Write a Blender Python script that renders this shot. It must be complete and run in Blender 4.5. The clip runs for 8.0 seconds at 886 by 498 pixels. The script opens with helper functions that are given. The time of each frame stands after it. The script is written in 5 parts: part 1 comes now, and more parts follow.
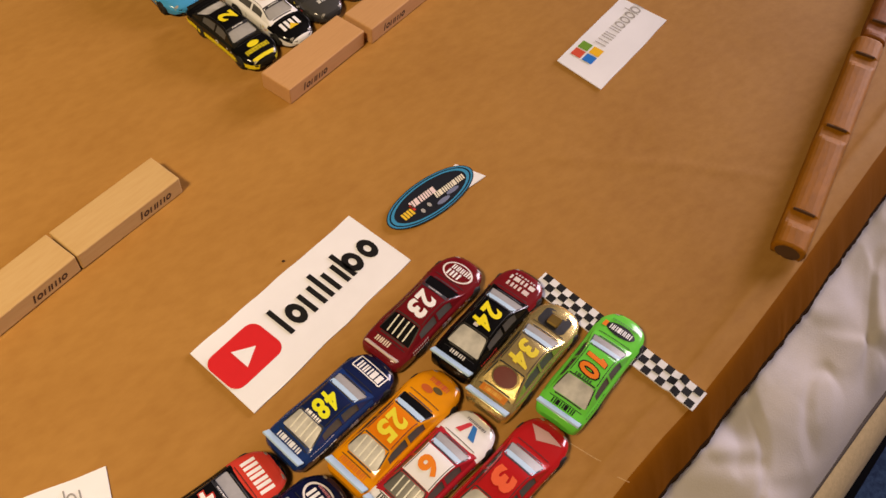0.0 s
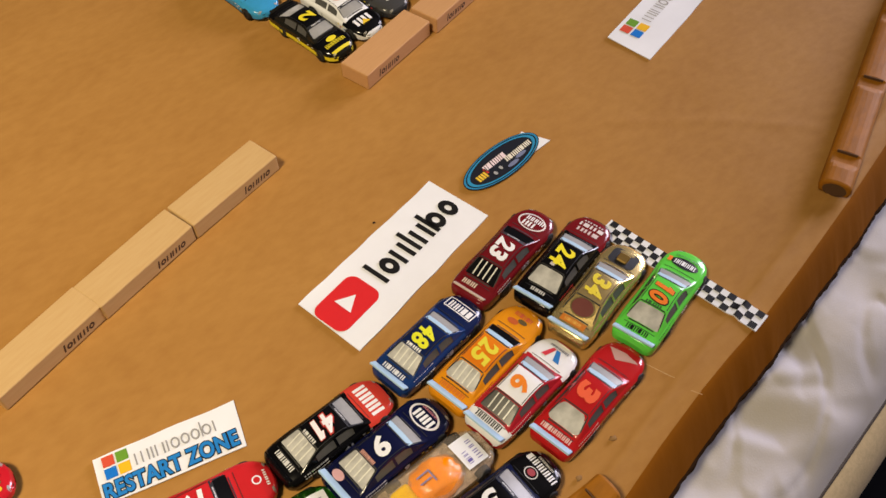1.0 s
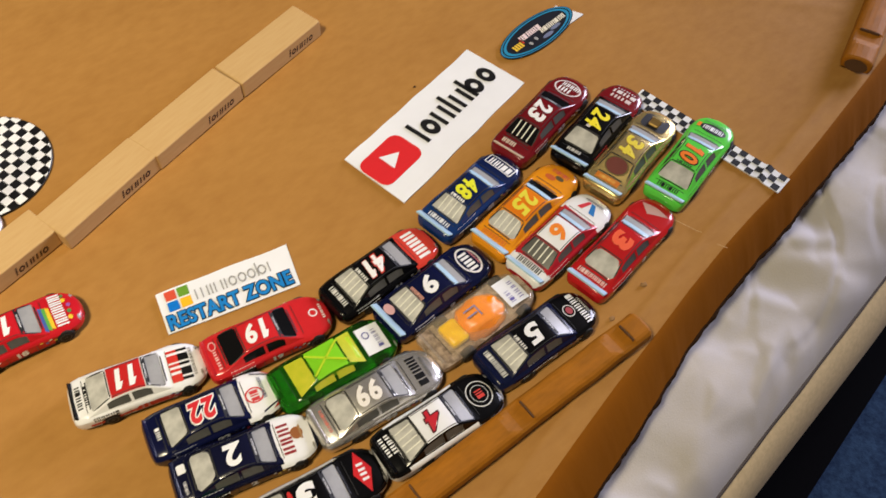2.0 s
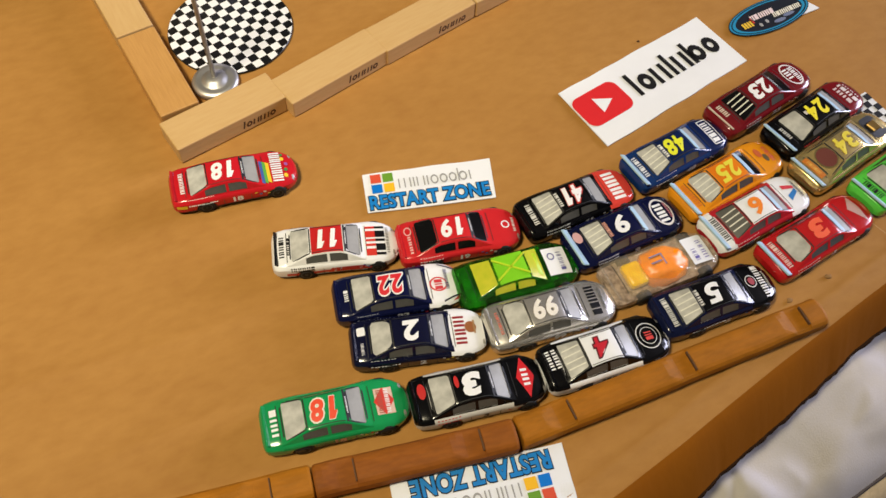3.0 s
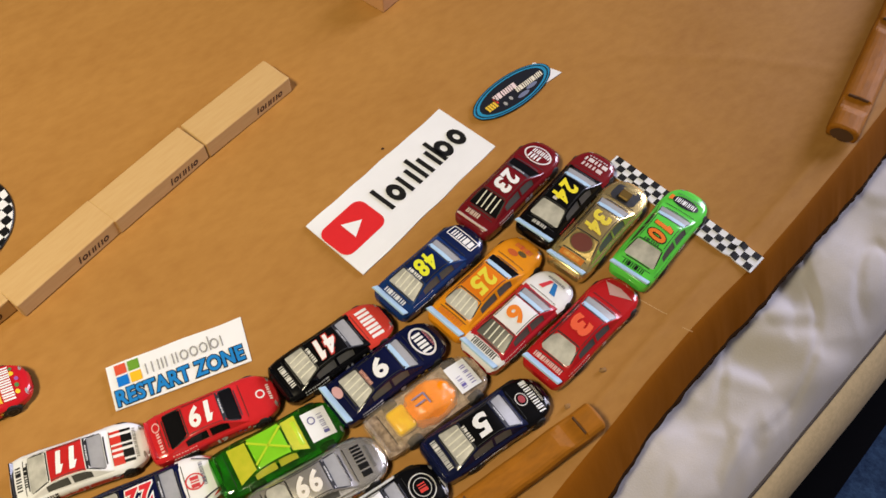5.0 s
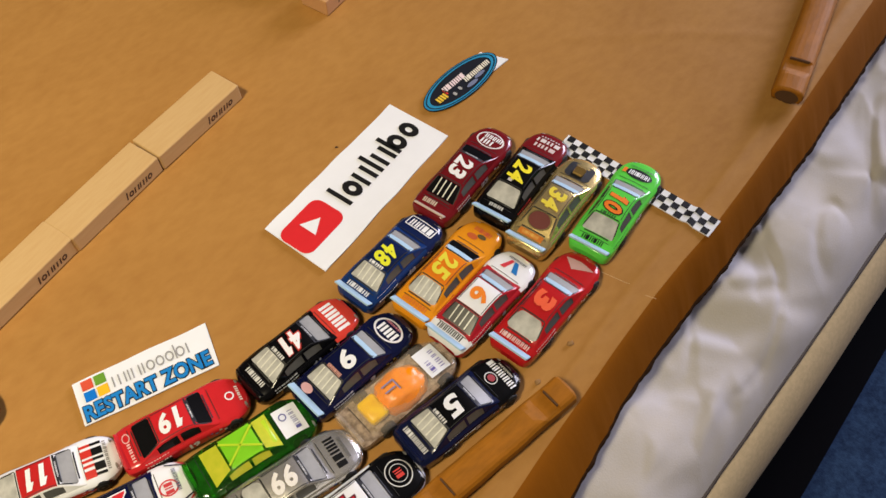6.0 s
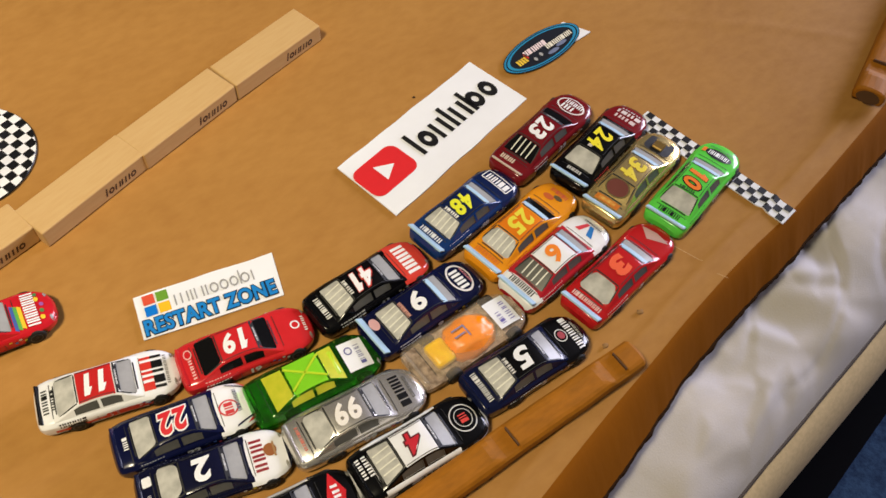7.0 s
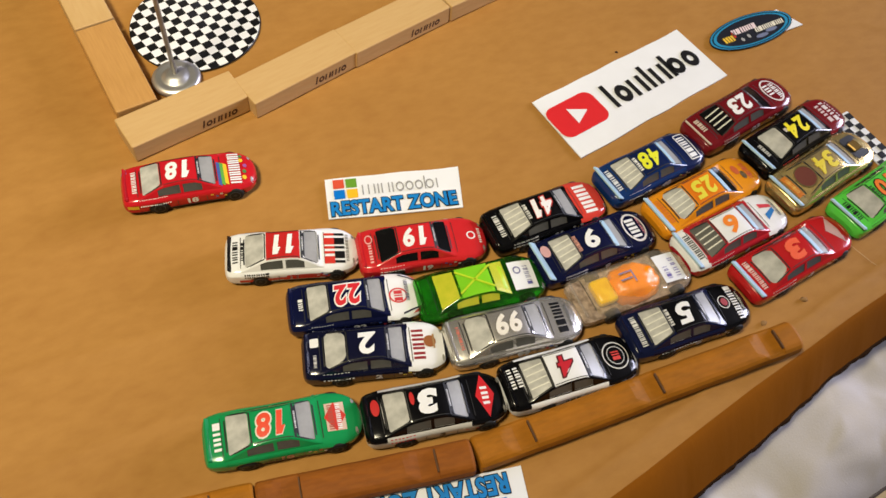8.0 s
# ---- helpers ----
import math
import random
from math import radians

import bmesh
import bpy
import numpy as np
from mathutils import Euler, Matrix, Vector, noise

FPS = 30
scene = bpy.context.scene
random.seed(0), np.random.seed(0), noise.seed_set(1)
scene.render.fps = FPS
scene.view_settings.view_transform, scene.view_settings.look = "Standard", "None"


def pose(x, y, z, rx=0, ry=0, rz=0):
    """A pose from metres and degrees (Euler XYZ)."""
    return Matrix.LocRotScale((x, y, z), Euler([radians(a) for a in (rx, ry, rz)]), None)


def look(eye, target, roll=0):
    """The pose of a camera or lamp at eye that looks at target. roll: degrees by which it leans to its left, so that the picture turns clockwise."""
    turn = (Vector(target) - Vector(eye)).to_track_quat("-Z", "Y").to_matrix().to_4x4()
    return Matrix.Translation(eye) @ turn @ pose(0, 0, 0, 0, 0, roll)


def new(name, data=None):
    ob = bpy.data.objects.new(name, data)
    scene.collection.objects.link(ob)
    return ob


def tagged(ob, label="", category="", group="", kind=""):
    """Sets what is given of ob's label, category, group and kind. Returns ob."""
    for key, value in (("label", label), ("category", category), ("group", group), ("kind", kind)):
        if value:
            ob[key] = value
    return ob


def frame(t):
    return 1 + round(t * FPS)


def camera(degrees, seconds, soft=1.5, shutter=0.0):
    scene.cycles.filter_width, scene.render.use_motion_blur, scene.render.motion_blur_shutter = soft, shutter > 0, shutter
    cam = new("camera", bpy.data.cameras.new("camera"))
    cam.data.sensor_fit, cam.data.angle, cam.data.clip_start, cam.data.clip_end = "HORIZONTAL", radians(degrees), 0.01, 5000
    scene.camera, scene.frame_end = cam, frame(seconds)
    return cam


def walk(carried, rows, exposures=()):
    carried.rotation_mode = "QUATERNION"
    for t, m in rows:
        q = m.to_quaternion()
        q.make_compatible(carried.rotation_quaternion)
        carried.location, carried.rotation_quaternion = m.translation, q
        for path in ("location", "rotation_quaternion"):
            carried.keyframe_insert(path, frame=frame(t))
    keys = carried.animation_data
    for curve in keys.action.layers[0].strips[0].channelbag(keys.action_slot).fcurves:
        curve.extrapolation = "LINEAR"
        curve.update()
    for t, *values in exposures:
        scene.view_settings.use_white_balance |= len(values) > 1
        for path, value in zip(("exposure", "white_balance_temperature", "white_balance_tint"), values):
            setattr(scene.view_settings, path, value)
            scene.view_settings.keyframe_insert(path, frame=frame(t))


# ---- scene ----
cam = camera(52.0, 8.0, shutter=0.12)
PATH = [
    (0, (-0.0620, -0.2530, 0.4390), (0.7152, 0.5554, -1.1563), 4.90),
    (0.3, (-0.0745, -0.2680, 0.4443), (0.7023, 0.5651, -1.1384), 3.78),
    (0.5, (-0.0840, -0.2850, 0.4470), (0.6737, 0.6043, -1.1142), 1.10),
    (0.8, (-0.1097, -0.2923, 0.4504), (0.6119, 0.6358, -1.1053), -3.31),
    (1, (-0.1250, -0.2940, 0.4550), (0.6181, 0.6208, -1.0985), -2.10),
    (1.2, (-0.1255, -0.2963, 0.4555), (0.6012, 0.6064, -1.1128), -2.77),
    (1.5, (-0.1340, -0.3060, 0.4530), (0.5639, 0.5712, -1.1426), -3.70),
    (1.8, (-0.1619, -0.3120, 0.4625), (0.5395, 0.4965, -1.1675), -0.39),
    (2, (-0.1850, -0.3120, 0.4530), (0.5012, 0.4883, -1.1875), 0.40),
    (2.2, (-0.2080, -0.3100, 0.4530), (0.4268, 0.4848, -1.2107), 3.30),
    (3.3, (-0.2500, -0.3230, 0.4490), (0.2082, 0.5914, -1.2112), 2.70),
    (3.5, (-0.2370, -0.3130, 0.4430), (0.2291, 0.6006, -1.2155), 3.20),
    (3.7, (-0.2211, -0.3046, 0.4403), (0.2545, 0.5898, -1.2259), 3.65),
    (4, (-0.1900, -0.3040, 0.4370), (0.2682, 0.5851, -1.2369), 1.40),
    (4.2, (-0.1736, -0.3019, 0.4453), (0.2805, 0.5581, -1.2448), 0.30),
    (4.5, (-0.1500, -0.3050, 0.4480), (0.3375, 0.5646, -1.2279), -1.80),
    (4.7, (-0.1338, -0.3038, 0.4556), (0.4130, 0.5570, -1.2065), -1.72),
    (5, (-0.1170, -0.2990, 0.4710), (0.4943, 0.5229, -1.1883), -1.70),
    (5.2, (-0.1150, -0.2910, 0.4830), (0.5178, 0.4832, -1.1911), -0.70),
    (6.3, (-0.1290, -0.3270, 0.4540), (0.5495, 0.5123, -1.1701), -4.90),
    (6.5, (-0.1430, -0.3180, 0.4520), (0.5531, 0.4970, -1.1770), -2.30),
    (6.8, (-0.1610, -0.3092, 0.4405), (0.5424, 0.5095, -1.1835), 0.68),
    (7, (-0.1750, -0.3080, 0.4370), (0.5310, 0.5170, -1.1827), 3.10),
    (7.2, (-0.1854, -0.3093, 0.4344), (0.5040, 0.5260, -1.1871), 4.78),
    (7.5, (-0.2090, -0.3090, 0.4330), (0.4532, 0.5326, -1.1966), 7.50),
    (7.8, (-0.2278, -0.3172, 0.4337), (0.3241, 0.5650, -1.2154), 6.13),
    (8, (-0.2320, -0.3180, 0.4320), (0.2827, 0.5945, -1.2127), 6.30),
]
walk(cam, [(t, look(eye, target, roll)) for t, eye, target, roll in PATH],
     exposures=[(0.0, -0.10, 8100, 22), (1.0, 0.0, 6950, 14), (2.0, 0.0, 6550, 11), (3.5, 0.01, 6500, 9), (5.0, 0.01, 6550, 11.5), (7.0, 0.03, 6550, 11), (8.0, 0.03, 6500, 9)])

# ---- light: one warm ceiling lamp, cool daylight from a window, a faint sky outside ----
world = bpy.data.worlds.new("sky")
scene.world = world
world.use_nodes = True
wn = world.node_tree.nodes
sky = wn.new("ShaderNodeTexSky")
sky.sky_type, sky.sun_disc = "NISHITA", False
sky.sun_elevation, sky.sun_rotation = radians(35), radians(60)
wn["Background"].inputs["Strength"].default_value = 0.1
world.node_tree.links.new(sky.outputs[0], wn["Background"].inputs["Color"])


def lamp(name, kind, m, power, colour, size, size_y=None):
    data = bpy.data.lights.new(name, kind)
    data.energy, data.color = power, colour
    if kind == "AREA":
        data.size = size
        if size_y:
            data.shape, data.size_y = "RECTANGLE", size_y
    else:
        data.shadow_soft_size = size
    ob = new(name, data)
    ob.matrix_world = m
    return tagged(ob, "", "lamp", kind="structure")


bulb = lamp("ceiling_lamp", "SPOT", look((-0.72, -0.24, 1.42), (-0.20, 0.37, 0.0)), 126, (1.0, 0.88, 0.60), 0.14)
bulb.data.spot_size, bulb.data.spot_blend = radians(72), 1.0
lamp("window_daylight", "AREA", look((2.94, -0.1, 0.80), (0.2, -0.2, -0.05)), 115, (0.78, 0.78, 1.0), 1.2, 1.1)


# ---- materials ----
MATS = {}


def mat(key, rgb, rough=0.5, metal=0.0, spec=0.5, coat=0.0, var=0.0, scale=60.0, stretch=(1, 1, 1), bump=0.0,
        bump_scale=None, rgb2=None, big=0.0, big_scale=4.0, trans=0.0, alpha=1.0):
    """A named surface: base colour with fine grain, broad stains and tone patches, gloss, and fine relief."""
    if key in MATS:
        return MATS[key]
    m = bpy.data.materials.new(key)
    m.use_nodes = True
    nt = m.node_tree
    N, L = nt.nodes, nt.links
    p = N["Principled BSDF"]
    p.inputs["Roughness"].default_value, p.inputs["Metallic"].default_value = rough, metal
    p.inputs["Specular IOR Level"].default_value = spec
    p.inputs["Coat Weight"].default_value = coat
    p.inputs["Coat Roughness"].default_value = 0.05
    p.inputs["Transmission Weight"].default_value = trans
    p.inputs["Base Color"].default_value = (*rgb, 1)
    p.inputs["Alpha"].default_value = alpha
    if trans:
        p.inputs["IOR"].default_value = 1.12
    tc = N.new("ShaderNodeTexCoord")
    mp = N.new("ShaderNodeMapping")
    mp.inputs["Scale"].default_value = stretch
    L.new(tc.outputs["Object"], mp.inputs["Vector"])

    def field(s, detail=4.0):
        n = N.new("ShaderNodeTexNoise")
        n.inputs["Scale"].default_value, n.inputs["Detail"].default_value = s, detail
        L.new(mp.outputs[0], n.inputs["Vector"])
        return n.outputs["Fac"]

    colour = None
    if var or big:
        dark = rgb2 or tuple(c * 0.55 for c in rgb)
        colour = N.new("ShaderNodeMix")
        colour.data_type = "RGBA"
        colour.inputs[6].default_value, colour.inputs[7].default_value = (*rgb, 1), (*dark, 1)
        total = N.new("ShaderNodeMath")
        total.operation = "ADD"
        total.use_clamp = True
        for slot, (s, amount) in enumerate(((scale, var), (big_scale, big))):
            r = N.new("ShaderNodeMapRange")
            r.inputs["From Min"].default_value, r.inputs["From Max"].default_value = 0.35, 0.7
            r.inputs["To Max"].default_value = amount
            L.new(field(s), r.inputs["Value"])
            L.new(r.outputs[0], total.inputs[slot])
        L.new(total.outputs[0], colour.inputs[0])
        L.new(colour.outputs[2], p.inputs["Base Color"])
    if bump:
        b = N.new("ShaderNodeBump")
        b.inputs["Strength"].default_value, b.inputs["Distance"].default_value = bump, 0.0006
        L.new(field(bump_scale or scale, 6.0), b.inputs["Height"])
        L.new(b.outputs[0], p.inputs["Normal"])
    MATS[key] = m
    return m


CARD = mat("cardboard", (0.386, 0.193, 0.049), 0.72, spec=0.18, var=0.55, scale=85, stretch=(1, 1.9, 1), bump=0.6, bump_scale=80, rgb2=(0.316, 0.148, 0.034), big=0.45, big_scale=9)
# the board's cardboard again, darkened: the flap's shade is put into this brown
FLAP = mat("shaded brown cardboard", (0.240, 0.078, 0.004), 0.85, spec=0.05, var=0.25, scale=75, stretch=(2, 1, 1), bump=0.3, bump_scale=120, rgb2=(0.205, 0.066, 0.005), big=0.5, big_scale=14)
CARD_EDGE = mat("torn cardboard", (0.030, 0.014, 0.006), 0.95, spec=0.03, var=0.6, scale=400, bump=0.6)
PAPER = mat("paper", (0.77, 0.79, 0.86), 0.6, spec=0.3, var=0.12, scale=30, bump=0.1, big=0.1, big_scale=20)
BEECH = mat("beech wood", (0.54, 0.355, 0.160), 0.55, spec=0.3, var=0.38, scale=60, stretch=(1.2, 9, 9), bump=0.2, rgb2=(0.47, 0.28, 0.105), big=0.2, big_scale=12)
LOGWOOD = mat("varnished wood", (0.37, 0.134, 0.0085), 0.62, spec=0.16, var=0.55, scale=60, stretch=(2.2, 7, 7), bump=0.3, rgb2=(0.245, 0.092, 0.0060), big=0.40, big_scale=22)
REDWOOD = mat("red-brown wood", (0.26, 0.082, 0.009), 0.62, spec=0.16, var=0.55, scale=60, stretch=(2.2, 7, 7), bump=0.3, rgb2=(0.165, 0.048, 0.007), big=0.4, big_scale=16)
GROOVE = mat("saw cut", (0.10, 0.045, 0.015), 0.9, var=0.3)
# the broad tan patches (rgb2) paint warm fold shading into the white cotton
SHEET = mat("cotton sheet", (0.51, 0.485, 0.49), 0.9, spec=0.15, var=0.12, scale=500, bump=0.25, bump_scale=900, big=0.38, big_scale=24, rgb2=(0.50, 0.44, 0.33))
TICKING = mat("cream mattress fabric", (0.58, 0.45, 0.26), 0.85, spec=0.2, var=0.3, scale=300, bump=0.3, bump_scale=600)
THREAD = mat("dark piping", (0.06, 0.045, 0.035), 0.8, var=0.2)
CARPET = mat("blue carpet", (0.030, 0.062, 0.125), 0.95, spec=0.1, var=0.8, scale=180, bump=1.0, bump_scale=350, rgb2=(0.012, 0.025, 0.06), big=0.4, big_scale=25)
DARKCLOTH = mat("black bed base", (0.002, 0.002, 0.003), 0.95, spec=0.05, var=0.3, scale=200)
WALLPAINT = mat("wall paint", (0.15, 0.125, 0.10), 0.85, spec=0.2, var=0.1, scale=40, bump=0.1)
CEILPAINT = mat("ceiling paint", (0.17, 0.155, 0.135), 0.9, spec=0.2, var=0.08, scale=40)
INK = mat("black ink", (0.006, 0.0055, 0.0055), 0.5, spec=0.3, var=0.2)
TYRE = mat("black rubber", (0.012, 0.012, 0.012), 0.7, spec=0.3, var=0.2)
RIM = mat("dark wheel rim", (0.05, 0.05, 0.052), 0.4, metal=0.3, var=0.3, scale=300)
STEEL = mat("brushed steel", (0.60, 0.59, 0.58), 0.42, metal=0.9, var=0.25, scale=200, rgb2=(0.45, 0.44, 0.43))
POLE = mat("grey metal rod", (0.30, 0.28, 0.25), 0.45, metal=0.6, var=0.3, scale=300)
SIDEGLASS = mat("grey side window", (0.085, 0.084, 0.082), 0.18, spec=0.5, var=0.4, scale=200)
GLASS = mat("clear car window", (0.54, 0.54, 0.54), 0.34, spec=0.3, coat=0.0, var=0.7, scale=120, rgb2=(0.20, 0.203, 0.21), bump=0.15, bump_scale=40)
SHIELDGLASS = mat("grey windscreen", (0.31, 0.31, 0.305), 0.30, spec=0.35, var=0.6, scale=120, rgb2=(0.17, 0.172, 0.175), bump=0.15, bump_scale=40)
BLACKGLASS = mat("black car window", (0.006, 0.006, 0.007), 0.12, spec=0.25, var=0.1)
PALEBLUE = mat("pale blue strip", (0.36, 0.53, 0.66), 0.5, spec=0.4, var=0.25, scale=200, rgb2=(0.28, 0.42, 0.54))
CHASSIS = mat("black chassis", (0.004, 0.004, 0.0045), 0.6, var=0.2)


def paint(rgb, metal=0.0, rough=0.17):
    rough = 0.27 if metal > 0.5 else rough
    return mat("paint %.3f %.3f %.3f %.1f" % (*rgb, metal), rgb, rough, metal=metal, spec=0.3, coat=0.22, var=0.22, scale=160, rgb2=tuple(c * 0.72 for c in rgb), bump=0.5 if metal > 0.5 else 0.14, bump_scale=110)


def ink(rgb):
    return mat("print %.3f %.3f %.3f" % rgb, rgb, 0.4, spec=0.4, var=0.15, scale=250, rgb2=tuple(c * 0.8 for c in rgb))


WHITE, BLACK, NAVY = (0.77, 0.78, 0.82), (0.003, 0.003, 0.0035), (0.004, 0.006, 0.036)
YELLOW, ORANGE, MAROON = (0.80, 0.70, 0.03), (0.80, 0.20, 0.02), (0.15, 0.008, 0.012)
LIME, GREEN, GOLD = (0.10, 0.60, 0.07), (0.01, 0.26, 0.08), (0.84, 0.64, 0.27)


# ---- building helpers ----
def part(name, bm, material, parent=None, label="", smooth=False):
    """Links a bmesh as one mesh object, under a thing or a part."""
    me = bpy.data.meshes.new(name)
    bm.normal_update()
    bm.to_mesh(me)
    bm.free()
    me.materials.append(material)
    if smooth:
        me.shade_smooth()
    ob = new(name, me)
    if parent:
        ob.parent = parent
    return tagged(ob, label)


def thing(name, label, category, m=None, group="", kind=""):
    ob = new(name)
    ob.empty_display_size = 0.01
    if m:
        ob.matrix_world = m
    return tagged(ob, label, category, group, kind)


def box_bm(sx, sy, sz, at=(0, 0, 0), bevel=0.0, seg=2):
    bm = bmesh.new()
    bmesh.ops.create_cube(bm, size=1.0, matrix=Matrix.Translation(at) @ Matrix.Diagonal((sx, sy, sz, 1)))
    if bevel:
        bmesh.ops.bevel(bm, geom=bm.edges[:], offset=bevel, segments=seg, affect="EDGES", profile=0.5)
    return bm


def spin_bm(profile, n=32):
    """A turned form: profile of (radius, height) from bottom to top round the z axis."""
    bm = bmesh.new()
    rings = []
    for r, z in profile:
        rings.append([bm.verts.new((r * math.cos(2 * math.pi * i / n), r * math.sin(2 * math.pi * i / n), z)) for i in range(n)])
    for a, b in zip(rings, rings[1:]):
        for i in range(n):
            bm.faces.new((a[i], a[(i + 1) % n], b[(i + 1) % n], b[i]))
    bm.faces.new(list(reversed(rings[0])))
    bm.faces.new(rings[-1])
    return bm


def loft_bm(sections, cap=True):
    bm = bmesh.new()
    rows = [[bm.verts.new(p) for p in s] for s in sections]
    n = len(rows[0])
    for a, b in zip(rows, rows[1:]):
        for i in range(n):
            bm.faces.new((a[i], a[(i + 1) % n], b[(i + 1) % n], b[i]))
    if cap:
        bm.faces.new(list(reversed(rows[0])))
        bm.faces.new(rows[-1])
    bmesh.ops.recalc_face_normals(bm, faces=bm.faces[:])
    return bm


def lerp(table, x):
    """Value at x of a smooth line through the (x, value) pairs."""
    if x <= table[0][0]:
        return table[0][1]
    for (a, va), (b, vb) in zip(table, table[1:]):
        if x <= b:
            k = (x - a) / (b - a)
            return va + (vb - va) * k
    return table[-1][1]


# flat print: polygons in (u, v) that a mapping lays onto a surface
def rect(u, v, w, h, slant=0.0, cut=0.003):
    n = max(1, int(w / cut))
    k = max(1, int(h / cut))
    out = []
    for i in range(n):
        for j in range(k):
            a, b, c, d = u + w * i / n, u + w * (i + 1) / n, v + h * j / k, v + h * (j + 1) / k
            out.append([(a + slant * (c - v), c), (b + slant * (c - v), c), (b + slant * (d - v), d), (a + slant * (d - v), d)])
    return out


def oval(u, v, a, b, n=28, hole=0.0):
    ring = [(math.cos(2 * math.pi * i / n), math.sin(2 * math.pi * i / n)) for i in range(n)]
    out = []
    for (c, s), (c2, s2) in zip(ring, ring[1:] + ring[:1]):
        if hole:
            out.append([(u + a * c * hole, v + b * s * hole), (u + a * c, v + b * s), (u + a * c2, v + b * s2), (u + a * c2 * hole, v + b * s2 * hole)])
        else:
            out.append([(u, v), (u + a * c, v + b * s), (u + a * c2, v + b * s2)])
    return out


def round_rect(u, v, w, h, r, n=6):
    pts = []
    for cx, cy, a0 in ((u + w - r, v + h - r, 0), (u + r, v + h - r, 90), (u + r, v + r, 180), (u + w - r, v + r, 270)):
        pts += [(cx + r * math.cos(radians(a0 + 90 * i / n)), cy + r * math.sin(radians(a0 + 90 * i / n))) for i in range(n + 1)]
    c = (u + w / 2, v + h / 2)
    return [[c, p, q] for p, q in zip(pts, pts[1:] + pts[:1])]


def bar(u, v, w, h):
    return [[(u, v), (u + w, v), (u + w, v + h), (u, v + h)]]


def word_shapes(codes, u, v, w, h, bold=0.28):
    """A word mark as plain shapes. I: bar, U: two bars, O: ring, B: block, b: bar and ring; small letters stand lower."""
    wide = {"I": 0.55, "i": 0.5, " ": 0.5, "m": 1.5, "b": 1.15}
    step = w / sum(wide.get(c, 1.0) for c in codes)
    out, x = [], u
    for c in codes:
        cell = step * wide.get(c, 1.0)
        ww, b, hh = cell - step * 0.14, step * bold, h if c in "IUOBb" else h * 0.74
        if c in "Ii":
            out += bar(x + (ww - b) / 2, v, b, hh)
        elif c in "Uu":
            out += bar(x, v, b, hh) + bar(x + ww - b, v, b, hh)
        elif c == "m":
            out += bar(x, v, b, hh) + bar(x + (ww - b) / 2, v, b, hh) + bar(x + ww - b, v, b, hh)
        elif c in "Oo":
            out += oval(x + ww / 2, v + hh / 2, ww / 2, hh / 2, 14, max(0.2, 1 - 2.1 * b / ww))
        elif c == "B":
            out += bar(x, v, ww * 0.9, hh)
        elif c == "b":
            low = h * 0.74
            out += bar(x, v, b, h) + oval(x + ww * 0.56, v + low / 2, ww * 0.44, low / 2, 14, max(0.2, 1 - 2.1 * b / (ww * 0.88)))
        x += cell
    return out


def word_parts(name, codes, u, v, w, h, bold, lay, material, root, words):
    """A word mark with each of its shapes a part of its own."""
    wide = {"I": 0.55, "i": 0.5, " ": 0.5, "m": 1.5, "b": 1.15}
    step, x = w / sum(wide.get(c, 1.0) for c in codes), u
    for c in codes:
        cell = step * wide.get(c, 1.0)
        part(name, print_bm(word_shapes(c, x, v, cell, h, bold * step * wide.get(c, 1.0) / cell), lay), material, root, words)
        x += cell


def strokes(n, u, v, w, h, seed=1, bold=0.28, tall=()):
    """A word mark of n plain shapes: bars, pairs of bars and rings."""
    rnd = random.Random(seed * 31 + n)
    codes = ""
    for i in range(n):
        c = rnd.choice("UUIUBUI")
        codes += c if i in tall or not tall else c.lower()
    return word_shapes(codes, u, v, w, h, bold)


def print_bm(polys, lay, fine=0.0):
    bm = bmesh.new()
    for p in polys:
        bm.faces.new([bm.verts.new((u, v, 0)) for u, v in p])
    if fine:
        bmesh.ops.remove_doubles(bm, verts=bm.verts[:], dist=1e-6)
        for _ in range(3):
            bmesh.ops.triangulate(bm, faces=bm.faces[:])
            long = [e for e in bm.edges if e.calc_length() > fine]
            if not long:
                break
            bmesh.ops.subdivide_edges(bm, edges=long, cuts=1)
        bmesh.ops.triangulate(bm, faces=bm.faces[:])
    for vert in bm.verts:
        vert.co = lay(vert.co.x, vert.co.y)
    bm.normal_update()
    up = sum((f.normal * f.calc_area() for f in bm.faces), Vector())
    ref = Vector(lay(0.001, 0)) - Vector(lay(0, 0))
    ref = ref.cross(Vector(lay(0, 0.001)) - Vector(lay(0, 0)))
    if up.dot(ref) < 0:
        bmesh.ops.reverse_faces(bm, faces=bm.faces[:])
    return bm


LETTERS = {}


